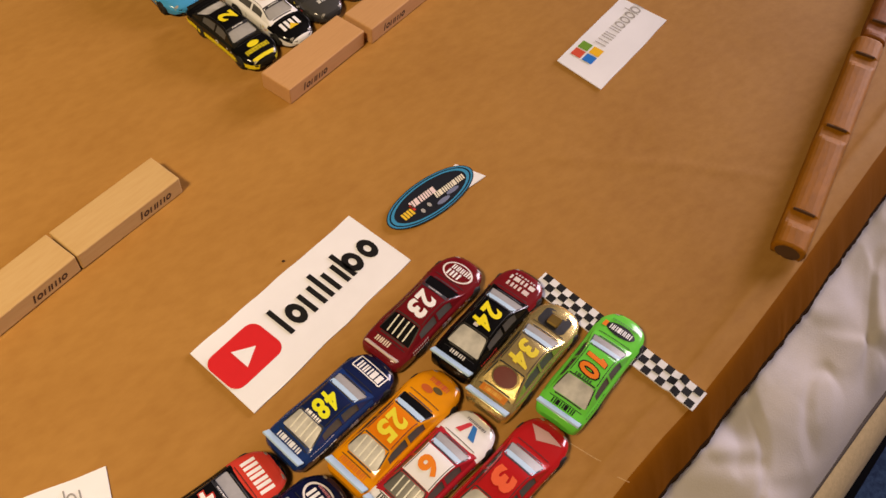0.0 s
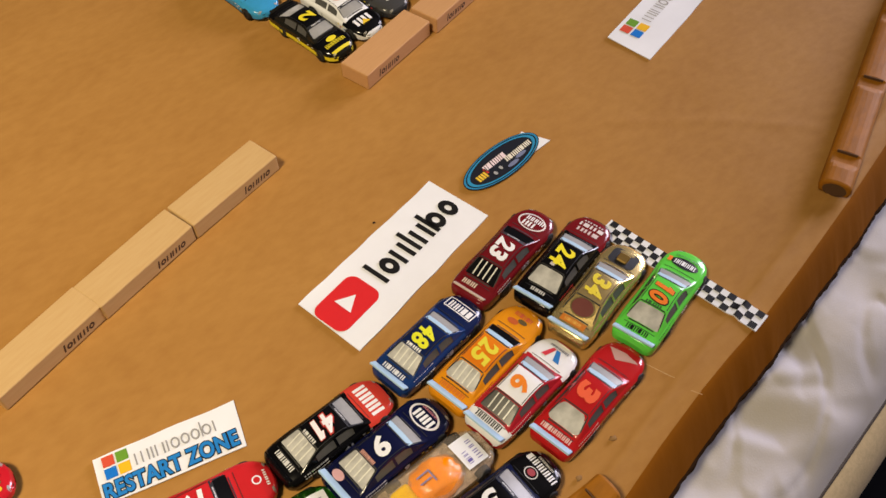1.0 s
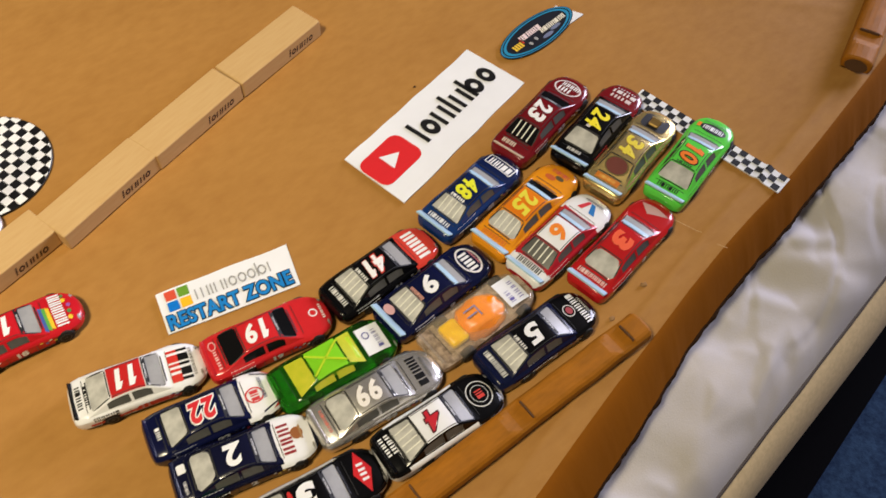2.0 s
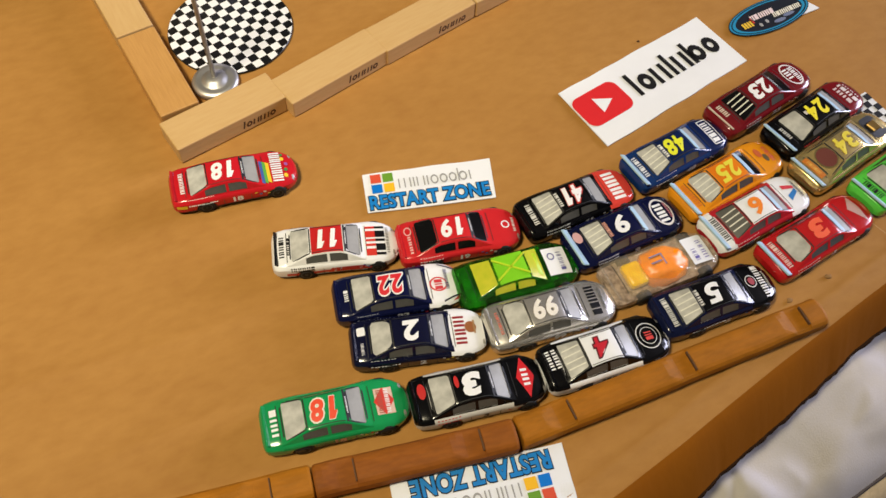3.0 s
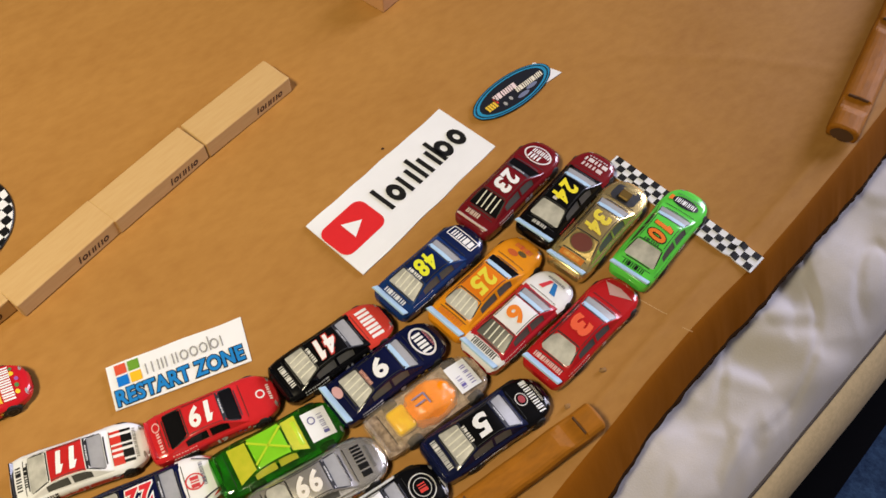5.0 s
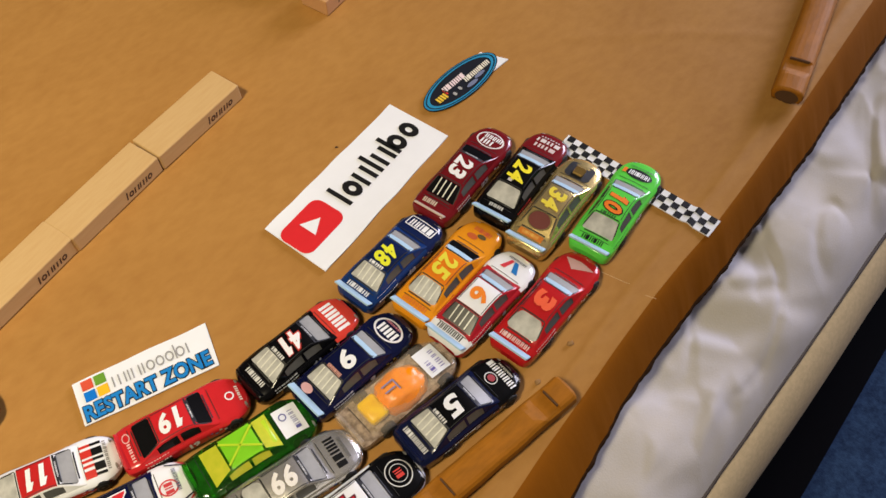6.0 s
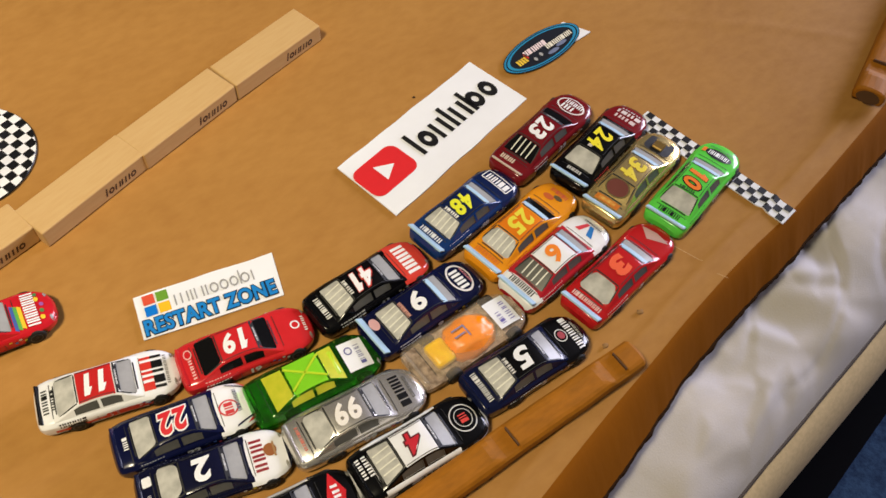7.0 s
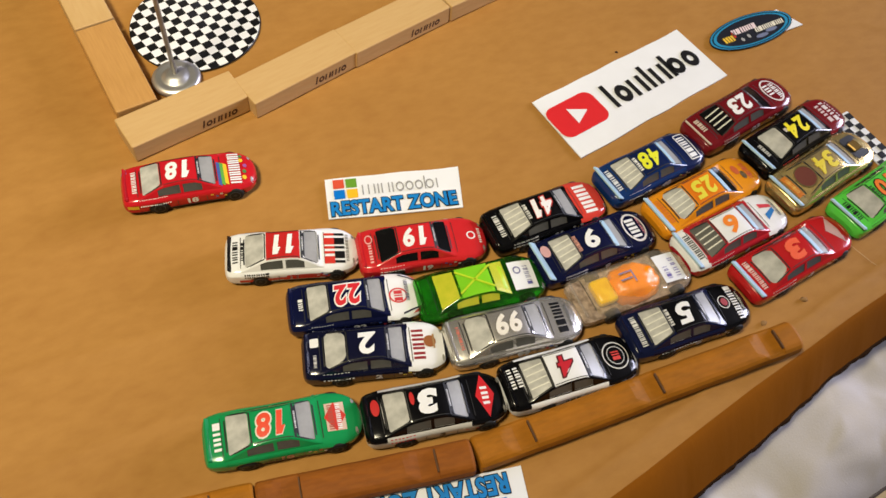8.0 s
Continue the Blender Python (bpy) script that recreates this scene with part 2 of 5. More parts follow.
def lettering(text, size, bold=0.0, squeeze=1.0, spacing=1.0, slant=0.0):
    """Triangles in (u, v), centred, of a text in the built-in font."""
    key = (text, size, bold, squeeze, spacing, slant)
    if key not in LETTERS:
        cu = bpy.data.curves.new("letters", "FONT")
        cu.body, cu.size, cu.offset, cu.resolution_u, cu.space_character = text, size, bold, 3, spacing
        cu.shear = slant
        cu.align_x, cu.align_y = "CENTER", "CENTER"
        ob = bpy.data.objects.new("letters", cu)
        scene.collection.objects.link(ob)
        bpy.context.view_layer.update()
        me = bpy.data.meshes.new_from_object(ob.evaluated_get(bpy.context.evaluated_depsgraph_get()))
        bm = bmesh.new()
        bm.from_mesh(me)
        bmesh.ops.triangulate(bm, faces=bm.faces[:])
        us = [v.co.x for v in bm.verts]
        vs = [v.co.y for v in bm.verts]
        cu0, cv0 = (min(us) + max(us)) / 2, (min(vs) + max(vs)) / 2
        LETTERS[key] = [[((v.co.x - cu0) * squeeze, v.co.y - cv0) for v in f.verts] for f in bm.faces]
        bm.free()
        bpy.data.objects.remove(ob)
        bpy.data.curves.remove(cu)
        bpy.data.meshes.remove(me)
    return LETTERS[key]


def moved(polys, du, dv, turn=0.0):
    c, s = math.cos(radians(turn)), math.sin(radians(turn))
    return [[(u * c - v * s + du, u * s + v * c + dv) for u, v in p] for p in polys]


# ---- the room that closes the place ----
def room():
    x0, x1, y0, y1, z0, z1 = -2.0, 3.0, -2.2, 2.4, -0.52, 1.9
    t = 0.12
    tagged(part("floor", box_bm(x1 - x0 + 2 * t, y1 - y0 + 2 * t, 0.1, ((x0 + x1) / 2, (y0 + y1) / 2, z0 - 0.05)), CARPET), "dark blue short-pile bedroom carpet", "carpet", kind="structure")
    tagged(part("ceiling", box_bm(x1 - x0 + 2 * t, y1 - y0 + 2 * t, 0.1, ((x0 + x1) / 2, (y0 + y1) / 2, z1 + 0.05)), CEILPAINT), "plain pale painted ceiling", "ceiling", kind="structure")
    for name, sx, sy, cx, cy in (("wall_north", x1 - x0 + 2 * t, t, (x0 + x1) / 2, y1 + t / 2), ("wall_south", x1 - x0 + 2 * t, t, (x0 + x1) / 2, y0 - t / 2), ("wall_west", t, y1 - y0, x0 - t / 2, (y0 + y1) / 2)):
        tagged(part(name, box_bm(sx, sy, z1 - z0, (cx, cy, (z0 + z1) / 2)), WALLPAINT), "plain beige painted wall", "wall", kind="structure")
    # east wall round a window opening, y -0.75 to 0.55, z 0.2 to 1.4
    bm = bmesh.new()
    for ya, yb, za, zb in ((y0, -0.75, z0, z1), (0.55, y1, z0, z1), (-0.75, 0.55, z0, 0.2), (-0.75, 0.55, 1.4, z1)):
        bmesh.ops.create_cube(bm, size=1.0, matrix=Matrix.Translation((x1 + t / 2, (ya + yb) / 2, (za + zb) / 2)) @ Matrix.Diagonal((t, yb - ya, zb - za, 1)))
    tagged(part("wall_east", bm, WALLPAINT), "plain beige painted wall with a window opening", "wall", kind="structure")


room()


# ---- bed: carpet below, mattress, sheet ----
FOLD = [(-0.75, -0.345), (-0.10, -0.2435), (-0.057, -0.2350), (-0.019, -0.2265), (0.020, -0.2182), (0.060, -0.2110), (0.095, -0.2040), (0.137, -0.1970), (0.165, -0.1935), (0.203, -0.1900), (0.247, -0.1830), (0.315, -0.1710), (0.416, -0.1510), (0.75, -0.090)]
FLAP_REACH = [(-0.10, 0.024), (0.0, 0.0220), (0.05, 0.0192), (0.085, 0.0170), (0.10, 0.0162), (0.15, 0.0160), (0.20, 0.0152), (0.30, 0.0155), (0.42, 0.0175)]
FLAP_DROP = 0.030


def fold_y(x):
    return lerp(FOLD, x)


def flap_edge(x):
    """How far the torn flap reaches past the fold."""
    return lerp(FLAP_REACH, x) + 0.0012 * noise.noise((x * 18, 0.3, 0)) + 0.0009 * noise.noise((x * 70, 2.3, 0)) + 0.0004 * noise.noise((x * 260, 5.1, 0))


def rim_y(x):
    """The seam along the mattress edge."""
    return -0.297 + 0.125 * x


def bed():
    root = thing("bed", "bed mattress in cream fabric with a dark piped seam", "bed")
    sections = []
    for x in np.linspace(-1.1, 1.1, 60):
        y = rim_y(x)
        w = 0.002 * noise.noise((x * 6, 0, 0))
        sections.append([(x, 1.1, -0.105), (x, 1.1, -0.36), (x, y - 0.010 + w, -0.36), (x, y - 0.018 + w, -0.30), (x, y - 0.022 + w, -0.20), (x, y - 0.020 + w, -0.135), (x, y - 0.014 + w, -0.112), (x, y - 0.006, -0.100), (x, y + 0.004, -0.094), (x, y + 0.03, -0.10)])
    part("mattress", loft_bm(sections), TICKING, root, "cream quilted mattress side", True)
    sections = []
    for x in np.linspace(-1.1, 1.1, 160):
        y, z = rim_y(x) + 0.0008 * noise.noise((x * 30, 0, 0)), -0.0935
        sections.append([(x, y + 0.0014 * math.cos(a), z + 0.0014 * math.sin(a)) for a in np.linspace(0, 2 * math.pi, 7)[:-1]])
    part("piping", loft_bm(sections), THREAD, root, "dark stitched seam", True)
    sections = [[(x, 1.1, -0.362), (x, 1.1, -0.515), (x, -0.372 + 0.165 * x, -0.515), (x, -0.372 + 0.165 * x, -0.366), (x, -0.366 + 0.165 * x, -0.362)] for x in np.linspace(-1.1, 1.1, 12)]
    part("base", loft_bm(sections), DARKCLOTH, root, "black bed base")


bed()


def sheet():
    """A crumpled sheet between board and seam; folds run down towards the seam."""
    bm = bmesh.new()
    nx, ny = 760, 150
    rows = []
    for i in range(nx + 1):
        x = -0.62 + 1.5 * i / nx
        yr = rim_y(x) + 0.0002 + 0.0016 * noise.noise((x * 14, 7, 0))
        row = []
        for j in range(ny + 1):
            k = j / ny
            y = yr + 0.32 * k
            d = y - yr
            z = -0.093 + 0.041 * (1 - math.exp(-d / 0.018))
            a = 1 - math.exp(-d / 0.012)
            bend = 0.03 * noise.noise((x * 4, y * 4, 9))
            warp = Vector((x + bend + 0.55 * y, 0.9 * y - 0.35 * x + bend, 0))
            fold = 0.0
            for sx, sy, level, tilt in ((8, 14, 1.7, 0.0105), (17, 23, 4.2, 0.0072)):
                p = Vector((warp.x * sx, warp.y * sy, level))
                near, cells = noise.voronoi(p)
                lean = noise.noise_vector(cells[0] * 7.31)
                blend = min(1.0, (near[1] - near[0]) * 2.2)
                blend *= blend * (3 - 2 * blend)
                fold += tilt * (lean.x * (p.x - cells[0].x) + lean.y * (p.y - cells[0].y)) * 4.0 * blend
            tuck = max(0.0, 1 - abs(noise.noise((x * 11 - y * 16, y * 7 + x * 5, 11))) * 14)
            z += a * (fold - 0.0022 * tuck + 0.0075 * noise.noise((warp.x * 9, warp.y * 13, 2)) + 0.0036 * noise.noise((warp.x * 22, warp.y * 30, 4)) + 0.0003 * noise.noise((x * 70, y * 70, 5)))
            z = min(z, -0.030 - max(0, 0.014 * (1 - abs(y - fold_y(x)) / 0.03)))
            row.append(bm.verts.new((x, y, z)))
        rows.append(row)
    for a, b in zip(rows, rows[1:]):
        for j in range(ny):
            bm.faces.new((a[j], b[j], b[j + 1], a[j + 1]))
    tagged(part("bed_sheet", bm, SHEET, smooth=True), "crumpled white cotton bed sheet on a mattress", "sheet")


sheet()


# ---- cardboard playing board ----
def ridge(x, y, ax, ay, bx, by, width, height):
    """A soft crease between two points of the board."""
    dx, dy = bx - ax, by - ay
    L = math.hypot(dx, dy)
    k = ((x - ax) * dx + (y - ay) * dy) / L
    if k < -0.02 or k > L + 0.02:
        return 0.0
    d = ((x - ax) * dy - (y - ay) * dx) / L + 0.004 * noise.noise((k * 14, ax * 9, 0))
    fade = min(1.0, (k + 0.02) / 0.03, (L + 0.02 - k) / 0.03)
    return height * fade * math.exp(-(d / width) ** 2)


CREASES = [(-0.375, -0.060, -0.210, -0.075, 0.004, 0.0014), (-0.330, -0.120, -0.215, -0.118, 0.003, 0.0012), (0.255, -0.020, 0.315, -0.075, 0.003, 0.0006), (0.315, -0.075, 0.36, -0.125, 0.003, 0.0006),
           (0.085, -0.186, 0.135, -0.197, 0.0016, 0.0005), (-0.30, 0.0, -0.12, 0.028, 0.006, 0.0005)]


def board_z(x, y):
    near = max(0.0, 1 - abs(y - fold_y(x) - 0.013) / 0.008)
    z = 0.0022 * near * near
    if abs(x) < 0.45 and y < 0.1:
        z += sum(ridge(x, y, *c) for c in CREASES)
    return z + 0.0005 * noise.noise((x * 13, y * 13, 4)) + 0.00022 * noise.noise((x * 45, y * 38, 9)) - 0.0004


def board():
    root = thing("cardboard_board", "large flat brown cardboard sheet with a torn folded flap", "cardboard", kind="structure")
    bm = bmesh.new()
    xs = np.concatenate([np.linspace(-0.75, -0.42, 12), np.linspace(-0.415, 0.45, 260), np.linspace(0.46, 0.75, 12)])
    ks = list(np.linspace(0, 0.026, 11)) + list(np.linspace(0.029, 0.33, 90)) + [0.36, 0.42, 0.5, 0.6, 0.7, 0.84]
    rows = []
    for x in xs:
        f = fold_y(x)
        rows.append([bm.verts.new((x, f + k, board_z(x, f + k))) for k in ks])
    for a, b in zip(rows, rows[1:]):
        for j in range(len(ks) - 1):
            bm.faces.new((a[j], b[j], b[j + 1], a[j + 1]))
    bmesh.ops.recalc_face_normals(bm, faces=bm.faces[:])
    for f in bm.faces:
        f.smooth = True
    skirt = [r[-1] for r in rows]
    low = [bm.verts.new(v.co - Vector((0, 0, 0.004))) for v in skirt]
    for i in range(len(skirt) - 1):
        bm.faces.new((skirt[i], skirt[i + 1], low[i + 1], low[i]))
    for edge in (rows[0], rows[-1]):
        low = [bm.verts.new(v.co - Vector((0, 0, 0.004))) for v in edge]
        for i in range(len(edge) - 1):
            bm.faces.new((edge[i], edge[i + 1], low[i + 1], low[i]))
    part("panel", bm, CARD, root, "brown cardboard panel")
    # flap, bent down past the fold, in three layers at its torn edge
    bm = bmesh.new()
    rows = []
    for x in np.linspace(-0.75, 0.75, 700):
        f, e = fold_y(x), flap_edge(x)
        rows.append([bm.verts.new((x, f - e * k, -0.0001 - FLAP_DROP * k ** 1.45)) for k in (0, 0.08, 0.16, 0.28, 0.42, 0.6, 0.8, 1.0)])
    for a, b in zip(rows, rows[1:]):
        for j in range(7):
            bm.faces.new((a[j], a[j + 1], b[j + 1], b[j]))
    # FLAP paints the shade of the downward slope
    part("flap", bm, FLAP, root, "bent-down cardboard flap, its shade put into a darker brown", True)
    bm = bmesh.new()
    rows = []
    for x in np.linspace(-0.75, 0.75, 900):
        f, e = fold_y(x), flap_edge(x)
        w = 0.0016 + 0.0022 * abs(noise.noise((x * 120, 1.7, 0)))
        rows.append([bm.verts.new(p) for p in ((x, f - e + 0.0002, -FLAP_DROP - 0.0001), (x, f - e - w * 0.5, -FLAP_DROP - 0.0010), (x, f - e - w * 0.8, -FLAP_DROP - 0.0026), (x, f - e + 0.002, -FLAP_DROP - 0.0036))])
    for a, b in zip(rows, rows[1:]):
        for j in range(3):
            bm.faces.new((a[j], a[j + 1], b[j + 1], b[j]))
    part("torn_edge", bm, CARD_EDGE, root, "dark ragged torn edge")


board()


# ---- wooden blocks ----
HONEY = mat("honey beech", (0.50, 0.27, 0.085), 0.5, spec=0.35, var=0.55, scale=60, stretch=(1.2, 16, 16), bump=0.2, rgb2=(0.40, 0.20, 0.06), big=0.2, big_scale=12)
PINKISH = mat("pinkish beech", (0.53, 0.29, 0.13), 0.55, spec=0.3, var=0.4, scale=60, stretch=(1.2, 16, 16), bump=0.2, rgb2=(0.45, 0.235, 0.10), big=0.2, big_scale=12)


def wood_block(cx, cy, turn, group, label, marks=True, wood=None):
    root = thing("wooden_block", label, "block", pose(cx, cy, 0, 0, 0, turn), group)
    part("block", box_bm(0.0745, 0.025, 0.0132, (0, 0, 0.0068), 0.0008, 2), wood or BEECH, root)
    if marks:
        polys = word_shapes("Ioumo", -0.024 if wood else 0.006, -0.0035, 0.024, 0.0062, 0.24)
        part("brand_mark", print_bm(polys, lambda u, v: (u + 0.2 * v, -0.01256, 0.0068 + v)), mat("branded print", (0.07, 0.03, 0.012), 0.8, var=0.4, scale=500), root, "dark burnt word mark")
    return root


PIT = "blocks walling the infield"
PALE = "pale beech wooden toy block lying flat on cardboard"
wood_block(0.0153, 0.1038, 11.3, PIT, PALE)
wood_block(-0.0588, 0.0881, 13.2, PIT, PALE)
wood_block(-0.1308, 0.0713, 14.2, PIT, PALE)
wood_block(-0.2045, 0.0628, 10.6, PIT, PALE)
wood_block(-0.2323, 0.1110, 95.9, PIT, "honey-coloured wooden toy block beside a metal stand", False, HONEY)
wood_block(-0.2402, 0.1866, 95.9, PIT, PALE, False)
wood_block(0.1806, 0.1400, 12.5, "blocks in front of parked cars", "pinkish beech wooden toy block before parked toy cars", True, PINKISH)
wood_block(0.2580, 0.1540, 12.5, "blocks in front of parked cars", "pinkish beech wooden toy block before parked toy cars", True, PINKISH)


# ---- notched logs ----
def log(x0, y0, x1, y1, notches, wood, label, side=-1, width=0.0180, height=0.0135, flat_len=0.016):
    """A turned log with flat seats cut into its top; each seat ends in a dark step."""
    L = math.hypot(x1 - x0, y1 - y0)
    root = thing("notched_log", label, "wooden log", pose(x0, y0, 0, 0, 0, math.degrees(math.atan2(y1 - y0, x1 - x0))), "notched logs edging the track")
    w, h = width / 2, height
    xs = [0, 0.0005, 0.0016, L - 0.0016, L - 0.0005, L] + [L * i / 24 for i in range(25)]
    for c in notches:
        xs += [c - 0.0003, c + 0.0003, c + side * flat_len * 0.55, c + side * flat_len * 0.8, c + side * flat_len]
    xs = sorted({round(min(max(x, 0), L), 5) for x in xs})
    angles = [-30, 0, 25, 45, 60, 75, 90, 105, 120, 135, 155, 180, 210]
    secs = []
    for x in xs:
        end = min(x, L - x)
        k = 0.86 if end < 0.0002 else 0.95 if end < 0.001 else 1.0
        cut = 0.0
        for c in notches:
            d = (x - c) * side
            if 0 < d < flat_len:
                cut = max(cut, 0.0023 * min(1.0, (flat_len - d) / (flat_len * 0.45)))
        wob = 0.0004 * noise.noise((x * 50, x0 * 9, 0))
        ring = []
        for a in angles:
            yy = w * k * math.copysign(abs(math.cos(radians(a))) ** 0.75, math.cos(radians(a)))
            zz = h * 0.48 + h * 0.52 * k * math.copysign(abs(math.sin(radians(a))) ** 0.75, math.sin(radians(a)))
            ring.append((x, yy + wob, min(max(zz, 0.0002), h - cut)))
        secs.append(ring)
    part("log_body", loft_bm(secs), wood, root)
    for c in notches:
        part("notch", box_bm(0.0007, width * 0.62, 0.0022, (c + side * 0.0004, 0, h - 0.0013)), GROOVE, root, "dark saw-cut step")
    for x in (-0.0001, L + 0.0001):
        ring = oval(0, 0, w * 0.72, h * 0.40, 18)
        part("end_grain", print_bm(ring, lambda u, v, x=x: (x, u, h * 0.47 + v)), GROOVE if x < 0 else wood, root, "dark end grain")
    return root


log(0.053, -0.2035, -0.133, -0.1965, (0.012, 0.084, 0.156), LOGWOOD, "amber notched wooden log lying beside toy cars", 1)
log(-0.1345, -0.1965, -0.2365, -0.1770, (0.018, 0.083), REDWOOD, "dark red-brown notched wooden log on the cardboard", 1)
log(-0.2370, -0.1765, -0.40, -0.148, (0.02, 0.085), LOGWOOD, "amber-brown notched wooden log on the cardboard", 1)
log(0.3088, -0.1615, 0.5028, -0.0840, (0.030, 0.110, 0.190), LOGWOOD, "amber notched wooden log near the board's fold", width=0.0212)
log(0.5050, -0.0848, 0.665, -0.0210, (0.02,), REDWOOD, "dark red-brown notched wooden log end to end with another")


# ---- paper signs ----
def paper(name, corners, label, category="paper sign"):
    """A hand-cut piece of paper from four corners, with slightly uneven edges."""
    root = thing(name, label, category)
    bm = bmesh.new()
    n = 60
    rows = []
    a, b, c, d = [Vector(p) for p in corners]
    for i in range(n + 1):
        u = i / n
        lo, hi = d.lerp(c, u), a.lerp(b, u)
        cut = min(0.0012, 0.022 * (hi - lo).length)
        w1, w2 = cut * noise.noise((lo.x * 38, lo.y * 38, 2)), cut * 0.8 * noise.noise((hi.x * 45, hi.y * 45, 5))
        rows.append([])
        for j in range(7):
            v = j / 6
            p = lo.lerp(hi, v) + (hi - lo).normalized() * (w2 * v + w1 * (1 - v))
            z = 0.0009 + max(0.0, board_z(p.x, p.y)) + 0.0003 * (v - 0.5) ** 2 + 0.00015 * noise.noise((p.x * 25, p.y * 25, 0))
            rows[-1].append(bm.verts.new((p.x, p.y, z)))
    for r, s in zip(rows, rows[1:]):
        for j in range(6):
            bm.faces.new((r[j], s[j], s[j + 1], r[j + 1]))
    rim = [r[0] for r in rows] + rows[-1][1:-1] + [r[-1] for r in reversed(rows)] + list(reversed(rows[0][1:-1]))
    low = [bm.verts.new((v.co.x, v.co.y, 0.0002)) for v in rim]
    for k in range(len(rim)):
        bm.faces.new((rim[k], low[k], low[(k + 1) % len(rim)], rim[(k + 1) % len(rim)]))
    part("sheet_of_paper", bm, PAPER, root)
    return root


def flat(cx, cy, turn, lift=0.0013):
    c, s = math.cos(radians(turn)), math.sin(radians(turn))

    def lay(u, v):
        x, y = cx + u * c - v * s, cy + u * s + v * c
        return (x, y, lift + max(0.0, board_z(x, y)))
    return lay


def video_sign():
    root = paper("video_sign", ((0, 0), (0.1225, 0.0222), (0.1315, -0.0255), (0.0078, -0.0510)), "white paper strip with a red play button and black word mark")
    lay = flat(0.0665, -0.0135, 10.8)
    part("play_button", print_bm(round_rect(-0.0630, -0.0105, 0.0367, 0.0262, 0.0065), lay), ink((0.62, 0.02, 0.025)), root, "red rounded play button")
    part("play_arrow", print_bm([[(-0.0485, -0.0038), (-0.0367, 0.0024), (-0.0483, 0.0096)]], flat(0.0665, -0.0135, 10.8, 0.0015)), PAPER, root, "white triangle")
    word_parts("word_mark", "IouIubo", -0.0200, -0.0070, 0.078, 0.0202, 0.26, lay, INK, root, "black printed bar or ring")


def four_squares(root, lay, u, v, s):
    g = s * 0.08
    for du, dv, rgb, word in ((0, 1, (0.62, 0.08, 0.04), "red"), (1, 1, (0.13, 0.30, 0.03), "green"), (0, 0, (0.0, 0.16, 0.60), "blue"), (1, 0, (0.80, 0.45, 0.02), "yellow")):
        part("colour_square", print_bm(rect(u + du * (s / 2 + g / 2), v + dv * (s / 2 + g / 2), s / 2 - g / 2, s / 2 - g / 2), lay), ink(rgb), root, word + " printed square")


def zone_sign(corners, cx, cy, turn):
    root = paper("restart_sign", corners, "white paper sign with four coloured squares, reading restart zone")
    lay = flat(cx, cy, turn)
    four_squares(root, lay, -0.0350, -0.0010, 0.0138)
    word_parts("grey_mark", "miuiooobi", -0.0185, 0.0005, 0.046, 0.0095, 0.14, lay, ink((0.30, 0.30, 0.31)), root, "grey printed bar or ring")
    polys = moved(lettering("RESTART ZONE", 0.0132, 0.0005, 0.765, 1.04), -0.0010, -0.0078)
    halo = moved(lettering("RESTART ZONE", 0.0132, 0.0011, 0.765, 1.04), -0.0010, -0.0078)
    part("letter_outline", print_bm(halo, lay), INK, root, "black outline")
    part("letters", print_bm(polys, flat(cx, cy, turn, 0.0015)), ink((0.008, 0.19, 0.55)), root, "blue block letters")


def corner_sign():
    root = paper("corner_sign", ((0.317, 0.043), (0.402, 0.0625), (0.411, 0.025), (0.3215, 0.005)), "white paper sign with four coloured squares and grey word mark")
    lay = flat(0.362, 0.034, 12)
    four_squares(root, lay, -0.0302, -0.002, 0.0172)
    word_parts("grey_mark", "miuiooobi", -0.0085, 0.0000, 0.056, 0.0115, 0.14, lay, ink((0.34, 0.33, 0.34)), root, "grey printed bar or ring")


